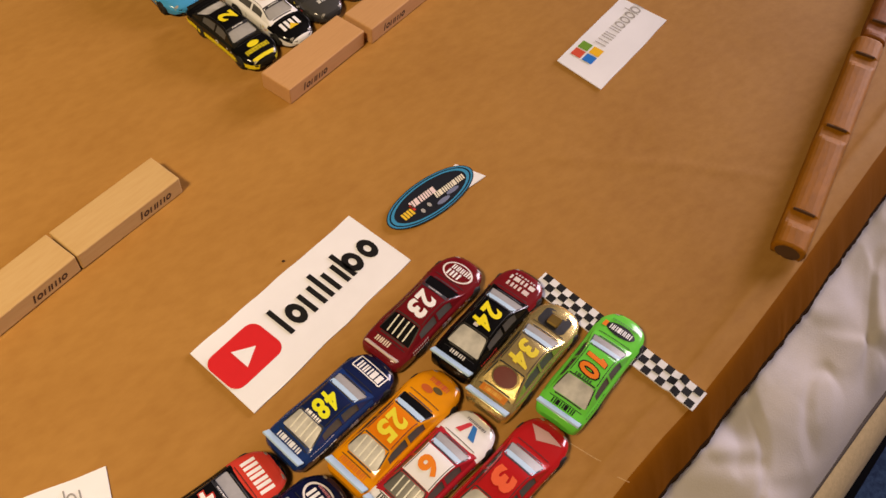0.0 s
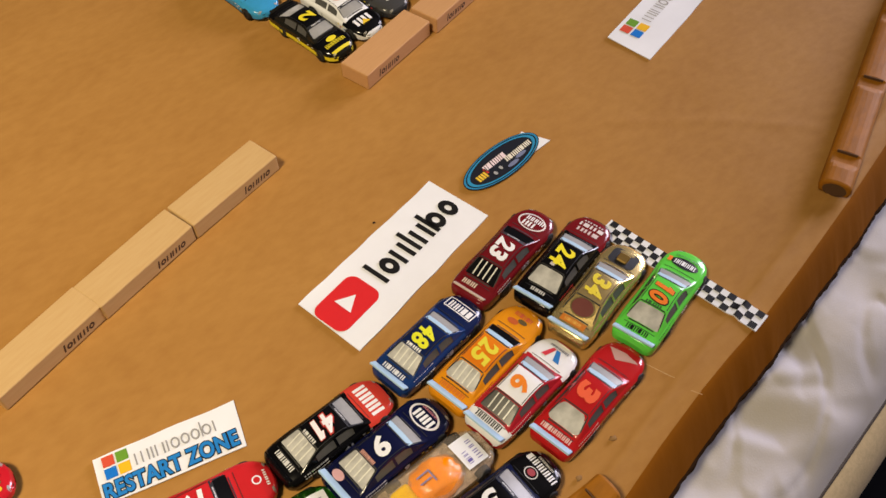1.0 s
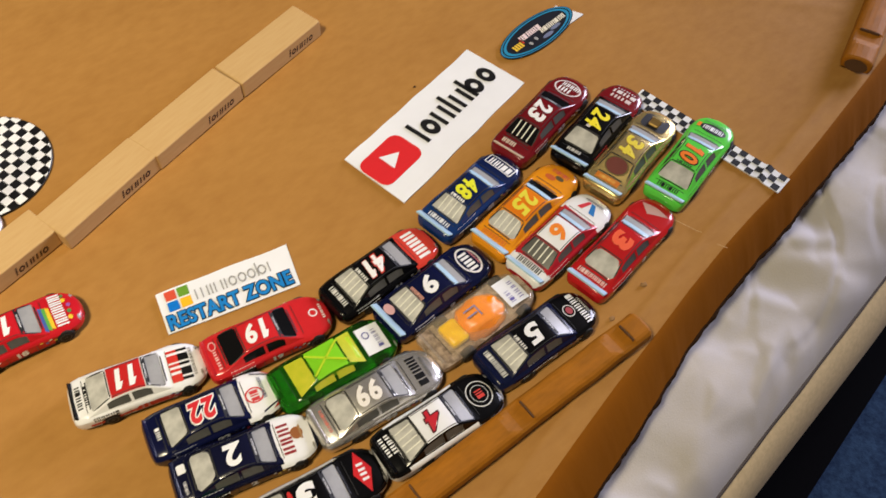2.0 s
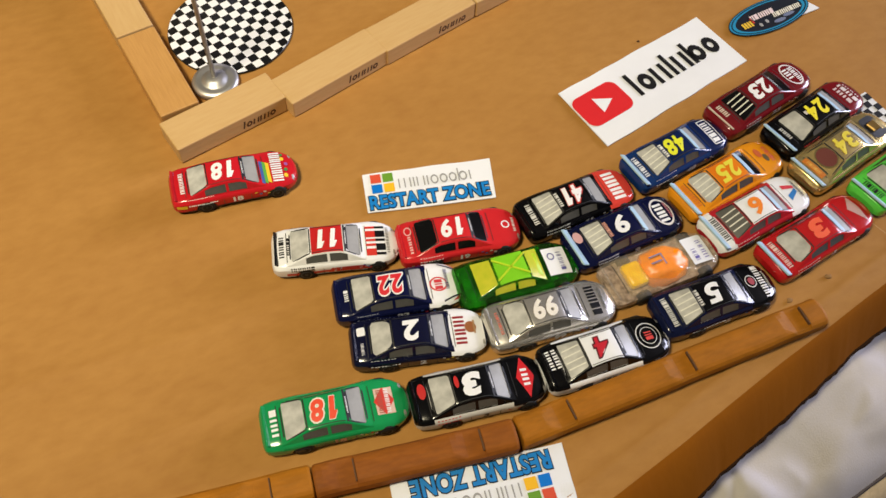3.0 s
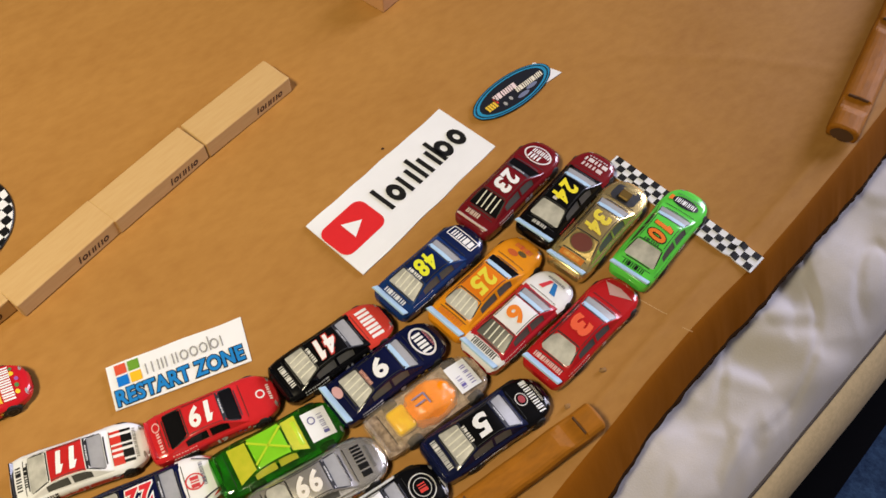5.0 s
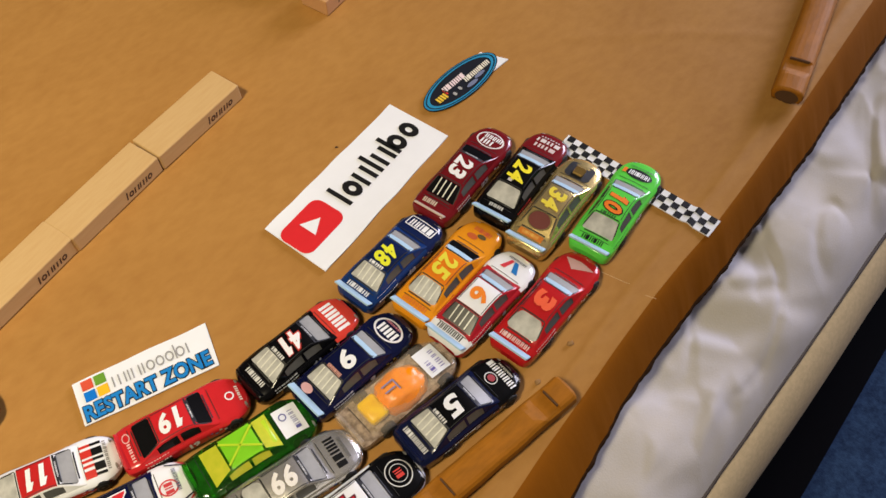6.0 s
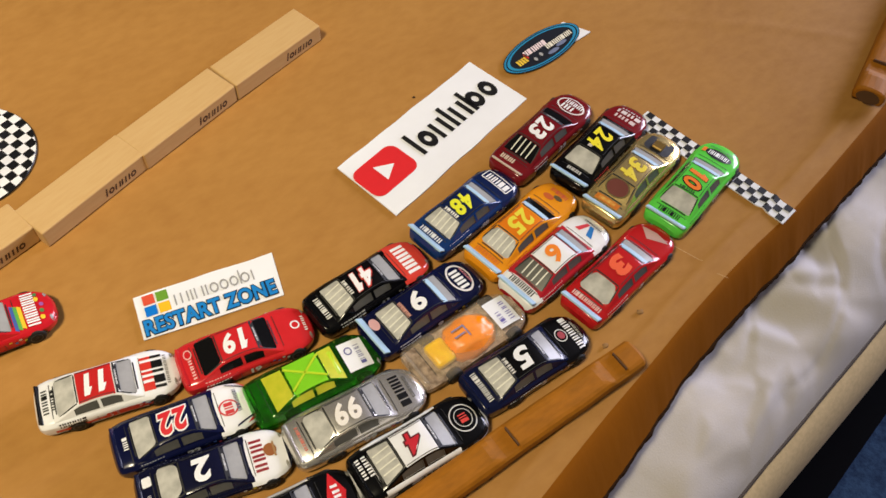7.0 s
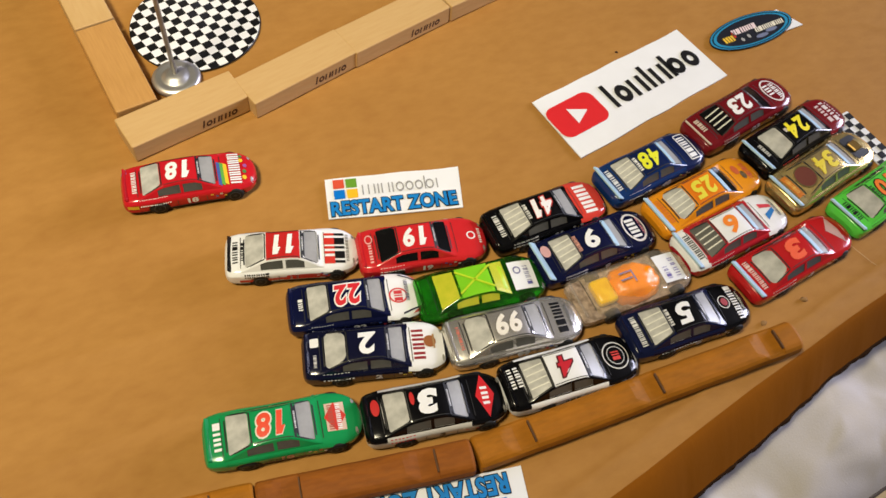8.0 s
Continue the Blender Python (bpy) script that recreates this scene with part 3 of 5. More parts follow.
def oval_sign():
    cx, cy, turn = 0.1705, 0.0035, 4
    root = paper("oval_sign", ((0.139, 0.004), (0.1995, 0.0145), (0.2085, -0.0045), (0.146, -0.0070)), "white paper scrap with a black and blue oval emblem")
    for name, lift, polys, rgb, words in (
            ("emblem_rim", 0.0013, oval(0, 0, 0.0345, 0.0136, 40), (0.01, 0.012, 0.02), "black outline"),
            ("emblem_ring", 0.0015, oval(0, 0, 0.0338, 0.0130, 40, 0.955), (0.02, 0.22, 0.42), "blue ring"),
            ("emblem_band", 0.0015, oval(0, 0, 0.0312, 0.0116, 40, 0.92), (0.02, 0.24, 0.46), "blue band"),
            ("white_bar", 0.0016, [[(u + 0.2 * (v - 0.0005), v) for u, v in q] for q in word_shapes("UBIUUB", -0.0150, 0.0005, 0.021, 0.0046, 0.36)], (0.75, 0.62, 0.66), "pink-white bars"),
            ("pale_bar", 0.0016, [[(u + 0.2 * (v + 0.0035), v) for u, v in q] for q in word_shapes("UBUIUBUU", 0.002, -0.0035, 0.0245, 0.0040, 0.34)], (0.72, 0.69, 0.60), "cream bars"),
            ("yellow_bars", 0.0016, [q for i in range(4) for q in rect(-0.0240 + 0.0022 * i, -0.0035, 0.0016, 0.0050)], (0.75, 0.50, 0.05), "yellow bars"),
            ("red_bar", 0.0016, rect(-0.0152, -0.0015, 0.0016, 0.0050), (0.55, 0.04, 0.03), "red bar"),
            ("grey_marks", 0.0016, oval(-0.011, -0.0050, 0.0013, 0.0018, 8) + oval(-0.005, -0.0040, 0.0013, 0.0018, 8), (0.35, 0.35, 0.36), "grey marks"),
            ("car_marks", 0.0016, oval(0.004, -0.0072, 0.0052, 0.0016, 12) + oval(0.0135, -0.0052, 0.0050, 0.0015, 12), (0.16, 0.19, 0.32), "blue-grey marks")):
        part(name, print_bm(polys, flat(cx, cy, turn, lift)), ink(rgb), root, words)


video_sign()
zone_sign(((-0.142, -0.009), (-0.0650, -0.0290), (-0.0745, -0.0570), (-0.1495, -0.0365)), -0.1075, -0.0327, -14.8)
zone_sign(((-0.1200, -0.2370), (-0.2090, -0.2190), (-0.2020, -0.1900), (-0.1130, -0.2080)), -0.161, -0.2135, 168.6)
corner_sign()
oval_sign()


def checker(n, m, s):
    """Every second square of a grid of n by m squares of size s."""
    polys = []
    for i in range(n):
        for j in range(m):
            if (i + j) % 2 == 0:
                polys.append([((i + a - n / 2) * s, (j + b - m / 2) * s) for a, b in ((0, 0), (1, 0), (1, 1), (0, 1))])
    return polys


def finish_strip():
    cx, cy, turn, L, W = 0.1885, -0.1370, -82.3, 0.112, 0.0142
    d, s = Vector((math.cos(radians(turn)), math.sin(radians(turn)))), Vector((-math.sin(radians(turn)), math.cos(radians(turn))))
    c = Vector((cx, cy))
    root = paper("finish_line", [tuple(c + d * (a * L / 2) + s * (b * W / 2)) for a, b in ((-1, 1), (1, 1), (1, -1), (-1, -1))], "black and white checkered paper finish line strip", "finish line")
    sq = W / 3
    polys = checker(int(L / sq), 3, sq)
    part("checker_print", print_bm(polys, flat(cx, cy, turn), 0.0022), INK, root, "printed black squares")


def checker_disc():
    cx, cy, r = -0.1765, 0.1395, 0.0418
    root = thing("checkered_disc", "round black and white checkered disc lying on cardboard", "disc", pose(cx, cy, 0, 0, 0, 14))
    part("disc", spin_bm([(r - 0.0003, 0.0008), (r, 0.0010), (r, 0.0014), (r - 0.0003, 0.0017)], 64), mat("disc black", BLACK, 0.4, var=0.2), root, "black disc rim")
    sq = 0.0059
    polys, edge = [], r - 0.0005
    for i in range(-9, 9):
        for j in range(-9, 9):
            if (i + j) % 2 == 0:
                q = []
                for k in range(12):
                    side, f = divmod(k, 3)
                    f /= 3
                    a, b = ((f, 0), (1, f), (1 - f, 1), (0, 1 - f))[side]
                    q.append(((i + a) * sq, (j + b) * sq))
                if min(math.hypot(u, v) for u, v in q) < edge - 0.0008:
                    q = [(u * min(1, edge / max(1e-6, math.hypot(u, v))), v * min(1, edge / max(1e-6, math.hypot(u, v)))) for u, v in q]
                    polys.append([p for k, p in enumerate(q) if math.dist(p, q[k - 1]) > 2e-5])
    polys = [q for q in polys if len(q) > 2]
    part("checker_print", print_bm(polys, lambda u, v: (u, v, 0.0019)), ink(WHITE), root, "printed white squares")


def flag_stand():
    root = thing("metal_stand", "small round silver metal stand with an upright rod", "stand", pose(-0.2005, 0.0965, 0.0))
    part("base", spin_bm([(0.0140, 0.001), (0.0150, 0.002), (0.0150, 0.0036), (0.0138, 0.0052), (0.0110, 0.0056), (0.0092, 0.0050), (0.0078, 0.0054), (0.0066, 0.0072), (0.0030, 0.0078)], 48), STEEL, root, "domed silver base", True)
    part("rod", spin_bm([(0.0014, 0.006), (0.0014, 0.150)], 12), POLE, root, "thin grey rod", True)


def cup():
    root = thing("silver_cup", "shiny silver metal cup standing on cardboard", "cup", pose(-0.182, 0.2365, 0.0))
    part("cup_body", spin_bm([(0.031, 0.001), (0.0335, 0.0025), (0.034, 0.006), (0.0325, 0.0075), (0.0328, 0.009), (0.0335, 0.03), (0.0345, 0.06), (0.0352, 0.0625), (0.034, 0.0622), (0.032, 0.012)], 48), STEEL, root, "silver turned metal", True)


finish_strip()
checker_disc()
flag_stand()
cup()


# ---- toy cars ----
MM = 0.001
BODY_TOP = [(-38, 8.2), (-37.4, 9.4), (-36.4, 11.2), (-30, 12.0), (-10, 11.9), (15, 11.6), (22, 11.0), (29, 10.0), (33.5, 8.6), (36, 6.9), (37, 5.0)]
HALF_W = [(-38, 9.4), (-37.4, 11.2), (-36, 12.6), (-34, 13.3), (-30, 13.8), (-20, 14.2), (-8, 13.7), (8, 13.7), (20, 14.2), (24, 13.9), (27, 13.3), (30, 12.3), (32.5, 11.0), (34.5, 9.2), (36, 6.8), (36.7, 4.9), (37, 3.2)]
HOUSE = [(-29, 11.6), (-27, 12.2), (-17, 16.3), (-14, 17.1), (-7, 17.6), (-1, 17.6), (2.8, 17.3), (5.3, 16.4), (14.8, 11.9), (16.8, 11.2)]
CROWN = [(0, 0), (0.3, 0.10), (0.6, 0.40), (0.8, 0.85), (0.92, 1.5), (1.0, 2.9)]
SHOULDER = [(drop, k) for k, drop in CROWN]
WHEELS_X = (-18.8, 23.0)
BELT = 12.3


def house_half(x):
    z = lerp(HOUSE, x)
    return BELT - max(0.0, z - 11.45) * 0.60


def surface_z(x, y, house):
    """Height of the car's upper skin in mm."""
    if house:
        return lerp(HOUSE, x) - 0.50 * (y / 8.4) ** 2
    return lerp(BODY_TOP, x) - lerp(CROWN, min(1.0, abs(y) / lerp(HALF_W, x)))


def body_grid():
    """Faces of the lower body as quads with a region name, in mm."""
    xs = sorted(set([-38, -37.7, -37.4, -36.8, -36.4, -35.8, -34, -32, -30, 15, 16.5, 18, 30, 31, 32, 33, 34, 34.8, 35.5, 36, 36.4, 36.7, 37] + list(range(-30, 31, 2)) + [c + d for c in WHEELS_X for d in (-6, -5.6, -4.5, -3, -1, 1, 3, 4.5, 5.6, 6)]))
    rows = []
    for x in xs:
        w, top = lerp(HALF_W, x), lerp(BODY_TOP, x)
        low = 2.3 if abs(x) < 34 else 2.3 + (abs(x) - 34) * 0.35
        for c in WHEELS_X:
            if abs(x - c) < 5.8:
                low = max(low, 3.4 + math.sqrt(5.8 ** 2 - (x - c) ** 2) * 0.84)
        side = [(k * w, top - lerp(CROWN, k)) for k in (0, 0.3, 0.6, 0.8, 0.92, 1.0)]
        side += [(w * 1.005, max(low, 0.55 * (top - 2.9) + 2.2)), (w * 1.0, max(low, 4.2)), (w * 0.985, low)]
        rows.append([(x, -y, z) for y, z in reversed(side)] + [(x, y, z) for y, z in side[1:]])
    quads = []
    for a, b in zip(rows, rows[1:]):
        xm, n = (a[0][0] + b[0][0]) / 2, len(a)
        for i in range(n - 1):
            k = abs(i + 0.5 - (n - 1) / 2)
            region = "body"
            if k < 5:
                region = "hood" if xm > 15 and xm < 34.5 else "deck_lid" if xm < -27 else "body"
            quads.append((region, (a[i], b[i], b[i + 1], a[i + 1])))
    for row in (rows[0], rows[-1]):
        quads.append(("body", tuple(row)))
    return quads


def house_grid():
    xs = sorted(set([-29, -28, -27, -26.3, -15.8, -14.4, -13.5, -11, -8, -5.6, -4.0, -2, 0, 2.8, 4.1, 5.3, 6.3, 13.9, 14.8, 15.9, 16.8] + [-26.3 + 2.1 * i for i in range(5)] + [6.3 + 1.52 * i for i in range(5)]))
    rows = []
    for x in xs:
        zt, h = lerp(HOUSE, x), house_half(x)
        zb = min(zt - 0.2, surface_z(x, BELT, False) - 0.2)
        ze = zt - 0.75
        side = [(0, zt), (0.4 * h, zt - 0.10), (0.78 * h, zt - 0.36), (0.90 * h, zt - 0.50), (h, ze)]
        side += [(h + (BELT - h) * k, ze + (zb - ze) * k) for k in (0.16, 0.84, 1.0)]
        rows.append([(x, -y, z) for y, z in reversed(side)] + [(x, y, z) for y, z in side[1:]])
    quads = []
    for a, b in zip(rows, rows[1:]):
        xm, n = (a[0][0] + b[0][0]) / 2, len(a)
        for i in range(n - 1):
            off = i + 0.5 - (n - 1) / 2
            k = abs(off)
            region = "cabin"
            if k < 3:
                region = "windshield" if 5.3 < xm < 14.1 else "rear_window" if -26.4 < xm < -15.6 else "cabin"
            if k < 4 and -14.4 < xm < 4.2:
                region = "roof"
            if 5 < k < 6 and (-17 < xm < -5.6 or -4.0 < xm < 6.8):
                region = "side_window" if off < 0 else "side_window_left"
            quads.append((region, (a[i], b[i], b[i + 1], a[i + 1])))
    return quads


CAR_MESH = {}


def car_mesh(name):
    """The shared shape of one region of a car."""
    if not CAR_MESH:
        regions = {}
        for region, quad in body_grid() + house_grid():
            regions.setdefault(region, []).append(quad)
        for region, quads in regions.items():
            bm = bmesh.new()
            for q in quads:
                bm.faces.new([bm.verts.new((x * MM, y * MM, z * MM)) for x, y, z in q])
            bmesh.ops.remove_doubles(bm, verts=bm.verts[:], dist=1e-6)
            bmesh.ops.recalc_face_normals(bm, faces=bm.faces[:])
            up = sum((f.normal.z * f.calc_area() for f in bm.faces), 0.0)
            if region == "side_window":
                up = -sum((f.normal.y * f.calc_area() for f in bm.faces), 0.0)
            if region == "side_window_left":
                up = sum((f.normal.y * f.calc_area() for f in bm.faces), 0.0)
            if up < 0:
                bmesh.ops.reverse_faces(bm, faces=bm.faces[:])
            if region in ("windshield", "rear_window", "side_window", "side_window_left"):
                bm.normal_update()
                for v in bm.verts:
                    v.co -= v.normal * 0.00022
            CAR_MESH[region] = bm
        plan = []
        for x in (-36.2, -35, -33, -28, -16, 0, 16, 25, 29, 32, 34, 35.4, 36.2):
            w = lerp(HALF_W, x) * 0.93 * MM
            plan.append([(x * MM, -w, 0.0022), (x * MM, w, 0.0022), (x * MM, w, 0.0060), (x * MM, -w, 0.0060)])
        CAR_MESH["chassis"] = loft_bm(plan)
        CAR_MESH["interior"] = box_bm(0.034, 0.0165, 0.0050, (-0.004, 0, 0.0112), 0.0015, 1)
        dome = bmesh.new()
        bmesh.ops.create_uvsphere(dome, u_segments=36, v_segments=18, radius=1.0)
        for v in dome.verts:
            lump = 1 + 0.10 * noise.noise(v.co * 3.1) + 0.05 * noise.noise(v.co * 9)
            v.co = Vector((0.0002 + 0.0172 * v.co.x * lump, 0.0120 * v.co.y * lump, 0.0062 + 0.0098 * max(v.co.z, -0.2) * lump))
        CAR_MESH["inner_dome"] = dome
        CAR_MESH["tyre"] = spin_bm([(0.0034, -0.0023), (0.0047, -0.0021), (0.0051, -0.0015), (0.0051, 0.0015), (0.0047, 0.0021), (0.0034, 0.0023)], 20)
        CAR_MESH["rim"] = spin_bm([(0.0032, 0.0017), (0.0032, 0.0025), (0.0023, 0.0021), (0.0010, 0.0023)], 16)
    return CAR_MESH[name].copy()


ROOF, REAR_ROOF, HOOD, DECK, RIGHT, LEFT = "roof", "rear_roof", "hood", "deck", "right", "left"


def car_lay(place, cx, cy, lift):
    """How a print lies on the car: (u, v) along and up the writing, in metres."""
    def roof(u, v):
        x, y = cx - u, cy - v
        return (x, y, surface_z(x / MM, y / MM, True) * MM + lift)

    def rear_roof(u, v):
        x, y = cx + v, cy - u
        return (x, y, surface_z(x / MM, y / MM, True) * MM + lift)

    def hood(u, v):
        x, y = cx - v, cy + u
        return (x, y, surface_z(x / MM, y / MM, False) * MM + lift)

    def deck(u, v):
        x, y = cx - 0.0009 + v, cy - u
        return (x, y, surface_z(x / MM, y / MM, False) * MM + lift)

    def flank(x, z):
        drop = lerp(BODY_TOP, x / MM) - z / MM
        return (lerp(HALF_W, x / MM) * 1.004 * lerp(SHOULDER, drop)) * MM + lift

    def right(u, v):
        x, z = cx + u, (cy + v) * 0.81
        return (x, -flank(x, z), z + lift * 0.5)

    def left(u, v):
        x, z = cx - u, (cy + v) * 0.81
        return (x, flank(x, z), z + lift * 0.5)
    return {"roof": roof, "rear_roof": rear_roof, "hood": hood, "deck": deck, "right": right, "left": left}[place]


def toy_car(x, y, turn, label, body, hood=None, roof=None, deck=None, glass=None, number="", number_rgb=WHITE, outline=None,
            spoiler=None, strip=False, slats=True, prints=(), metal=0.0, length=1.0, clear=None, group="toy cars on the track", bold=0.0007, side=WHITE, bumper=None, cabin=None, shield=None, rear=None, under=None, round_rear=0.0):
    root = thing("toy_car", label, "toy car", pose(x + (0.0007 if x > -0.05 else 0), y + (0.0008 if x > -0.05 else 0.0019), 0.0014, 0, 0, turn), group)
    root.scale = (length, 1, 1)
    skin = clear or paint(body, metal)
    panes = glass or GLASS
    part("body", car_mesh("body"), skin, root, "", True)
    part("cabin", car_mesh("cabin"), paint(cabin) if cabin else skin, root, "", True)
    part("hood", car_mesh("hood"), paint(hood, metal if hood == body else 0) if hood else skin, root, "", True)
    part("roof", car_mesh("roof"), paint(roof, metal if roof == body else 0) if roof else skin, root, "", True)
    part("deck_lid", car_mesh("deck_lid"), paint(deck, 0) if deck else skin, root, "", True)
    part("windshield", car_mesh("windshield"), shield or glass or SHIELDGLASS, root, "", True)
    part("rear_window", car_mesh("rear_window"), rear or panes, root, "", True)
    sides = panes if (clear or glass) else SIDEGLASS
    part("side_window", car_mesh("side_window"), sides, root)
    part("side_window", car_mesh("side_window_left"), sides, root)
    part("chassis", car_mesh("chassis"), under or CHASSIS, root)
    for wx in WHEELS_X:
        for s in (-1, 1):
            tyre = part("wheel", car_mesh("tyre"), TYRE, root, "black rubber wheel", True)
            tyre.matrix_basis = pose(wx * MM, s * 0.0121, 0.0037, -90 * s)
            part("rim", car_mesh("rim"), RIM, tyre, "small dark rim", True)
    sp = box_bm(0.0011, 0.0222, 0.0026, (0, 0, 0.0010), 0.0003, 1)
    if strip:
        sp.free()
        sp = box_bm(0.0012, 0.0258, 0.0050, (0, 0, 0.0024), 0.0003, 1)
    wing = part("spoiler", sp, PALEBLUE if strip else (paint(spoiler) if spoiler else skin), root, "pale blue rear spoiler" if strip else "")
    wing.matrix_basis = pose(-0.0334 if strip else -0.0345, 0, 0.0110 if strip else 0.0107, 0, -50 if strip else -40)
    if not strip and not clear:
        band = rect(-0.0088, -0.0011, 0.0176, 0.0021, 0, 0.0014)
        part("visor_band", print_bm(band, lambda u, v: (0.0057 + v, u, surface_z((0.0057 + v) / MM, u / MM, True) * MM + 0.00021)), CHASSIS, root, "black band above the windscreen")
        part("band_print", print_bm(strokes(7, -0.0045, -0.0004, 0.009, 0.0008, 5, 0.3), car_lay(REAR_ROOF, 0.0057, 0, 0.0004)), ink((0.6, 0.6, 0.6)), root, "tiny pale marks")
    if not clear:
        rails = [[((x + k) * MM, sy * house_half(x + k) * (0.90 + o) * MM) for k, o in ((0, 0), (2, 0), (2, 0.045), (0, 0.045))] for x in range(-14, 4, 2) for sy in (-1, 1)]
        part("roof_rail", print_bm(rails, lambda u, v: (u, v, surface_z(u / MM, v / MM, True) * MM + 0.00022)), CHASSIS, root, "thin dark roof seam")
    if strip:
        polys = rect(-0.0090, -0.0014, 0.0180, 0.0030, 0, 0.0014)
        part("sun_strip", print_bm(polys, lambda u, v: (0.0071 + v, u, surface_z((0.0071 + v) / MM, u / MM, True) * MM + 0.0002)), PALEBLUE, root, "pale blue windscreen strip")
    for x0, x1, name in () if clear else ((5.5, 14.2, "windshield_seal"), (-26.6, -15.5, "rear_window_seal")):
        w0, w1 = house_half(x0) * 0.86, house_half(x1) * 0.86
        line, polys = 0.75, []
        corners = [(x0, -w0), (x1, -w1), (x1, w1), (x0, w0)]
        for (ax, ay), (bx, by) in zip(corners, corners[1:] + corners[:1]):
            nx, ny = (by - ay), (ax - bx)
            k = line / math.hypot(nx, ny)
            for i in range(6):
                p, q = i / 6, (i + 1) / 6
                polys.append([((ax + (bx - ax) * r + nx * k * o) * MM, (ay + (by - ay) * r + ny * k * o) * MM) for r, o in ((p, 0), (q, 0), (q, 1), (p, 1))])
        part(name, print_bm(polys, lambda u, v: (u, v, surface_z(u / MM, v / MM, True) * MM + 0.00018)), CHASSIS, root, "thin black window seal")
    # rounded corners of the window openings
    if not clear:
        for x0, x1, round_by in ((5.7, 14.0, 2.0), (-26.4, -15.7, round_rear or (1.4 if slats else 1.9))):
            polys = []
            for xc, sx in ((x0, 1), (x1, -1)):
                w = house_half(xc) * 0.89
                for sy in (-1, 1):
                    arc = [(xc + sx * round_by * (1 - math.cos(radians(a))), sy * (w - round_by * (1 - math.sin(radians(a))))) for a in range(0, 91, 15)]
                    polys += [[(xc * MM, sy * w * MM), (p[0] * MM, p[1] * MM), (q[0] * MM, q[1] * MM)] for p, q in zip(arc, arc[1:])]
            part("window_corner", print_bm(polys, lambda u, v: (u, v, surface_z(u / MM, v / MM, True) * MM + 0.00026)), paint(cabin) if cabin else skin, root)
    if slats:
        for i in range(4):
            yy = -0.0054 + 0.0036 * i
            polys = rect(-0.0255, yy - 0.0004, 0.0092, 0.0008, 0, 0.002)
            part("window_brace", print_bm(polys, lambda u, v: (u, v, surface_z(u / MM, v / MM, True) * MM + 0.0001)), ink((0.70, 0.70, 0.66)), root, "pale window brace")
    if bumper:
        for place in (RIGHT, LEFT):
            part("lower_trim", print_bm(rect(-0.030, -0.0012, 0.058, 0.0024, 0, 0.002), car_lay(place, 0, 0.0062, 0.00012)), ink(bumper), root, "painted lower trim")
    # panel gaps, grille and lamps
    gaps = rect(-0.0098, -0.0002, 0.0196, 0.0004, 0, 0.002)
    part("hood_gap", print_bm(gaps, car_lay(HOOD, 0.0176, 0, 0.00015)), CHASSIS, root, "dark panel gap")
    part("deck_gap", print_bm(gaps, car_lay(DECK, -0.0280, 0, 0.00015)), CHASSIS, root, "dark panel gap")
    for place in (RIGHT, LEFT):
        part("sill", print_bm(rect(-0.0300, -0.0005, 0.060, 0.0010, 0, 0.002), car_lay(place, 0, 0.0031, 0.0002)), CHASSIS, root, "black lower sill")
        doors = [q for x in (-0.0085, 0.0075) for q in rect(x, -0.0030, 0.0003, 0.0058)]
        part("door_gap", print_bm(doors, car_lay(place, 0, 0.0068, 0.00018)), CHASSIS, root, "dark door gap")
    for sgn in (-1, 1):
        part("headlight", print_bm(oval(0, 0, 0.0017, 0.0007, 12), car_lay(HOOD, 0.0338, sgn * 0.0078, 0.0002)), ink((0.28, 0.27, 0.25)), root, "pale printed headlight")
    if not clear:
        rnd = random.Random(int(abs(x * 7919 + y * 104729) * 1000))
        for place in (RIGHT, LEFT):
            for k in range(4):
                rgb = rnd.choice([(0.7, 0.68, 0.66), (0.7, 0.55, 0.05), (0.5, 0.03, 0.03), (0.7, 0.68, 0.66), (0.05, 0.12, 0.4)])
                u = 0.0095 + 0.0024 * k + rnd.random() * 0.0008
                part("sponsor_mark", print_bm(rect(u if place == RIGHT else -u - 0.0016, 0, 0.0015, 0.0010 + 0.0008 * rnd.random()), car_lay(place, 0, 0.0088 - 0.0022 * (k % 2), 0.0002)), ink(rgb), root, "small coloured mark")
    if number:
        if outline:
            part("number_outline", print_bm(fitted(number, bold + 0.0008), car_lay(ROOF, -0.0052, 0, 0.00015)), ink(outline), root, "number outline")
        part("roof_number", print_bm(fitted(number, bold), car_lay(ROOF, -0.0052, 0, 0.0003)), ink(number_rgb), root, "painted roof number")
        for place in (RIGHT, LEFT):
            part("door_number", print_bm(lettering(number, 0.0068, 0.0003), car_lay(place, 0.0, 0.0072, 0.0002)), ink(side), root, "painted door number")
    layers = {}
    for place, cx, cy, polys, rgb, words in prints:
        lift = 0.0002 + 0.0001 * layers.get(place, 0)
        layers[place] = layers.get(place, 0) + 1
        coarse = place in (HOOD, DECK) and max(math.dist(p[k - 1], p[k]) for p in polys for k in range(len(p))) > 0.0034
        part("print", print_bm(polys, car_lay(place, cx, cy, lift), 0.0025 if coarse else 0.0), ink(rgb), root, words)
    return root


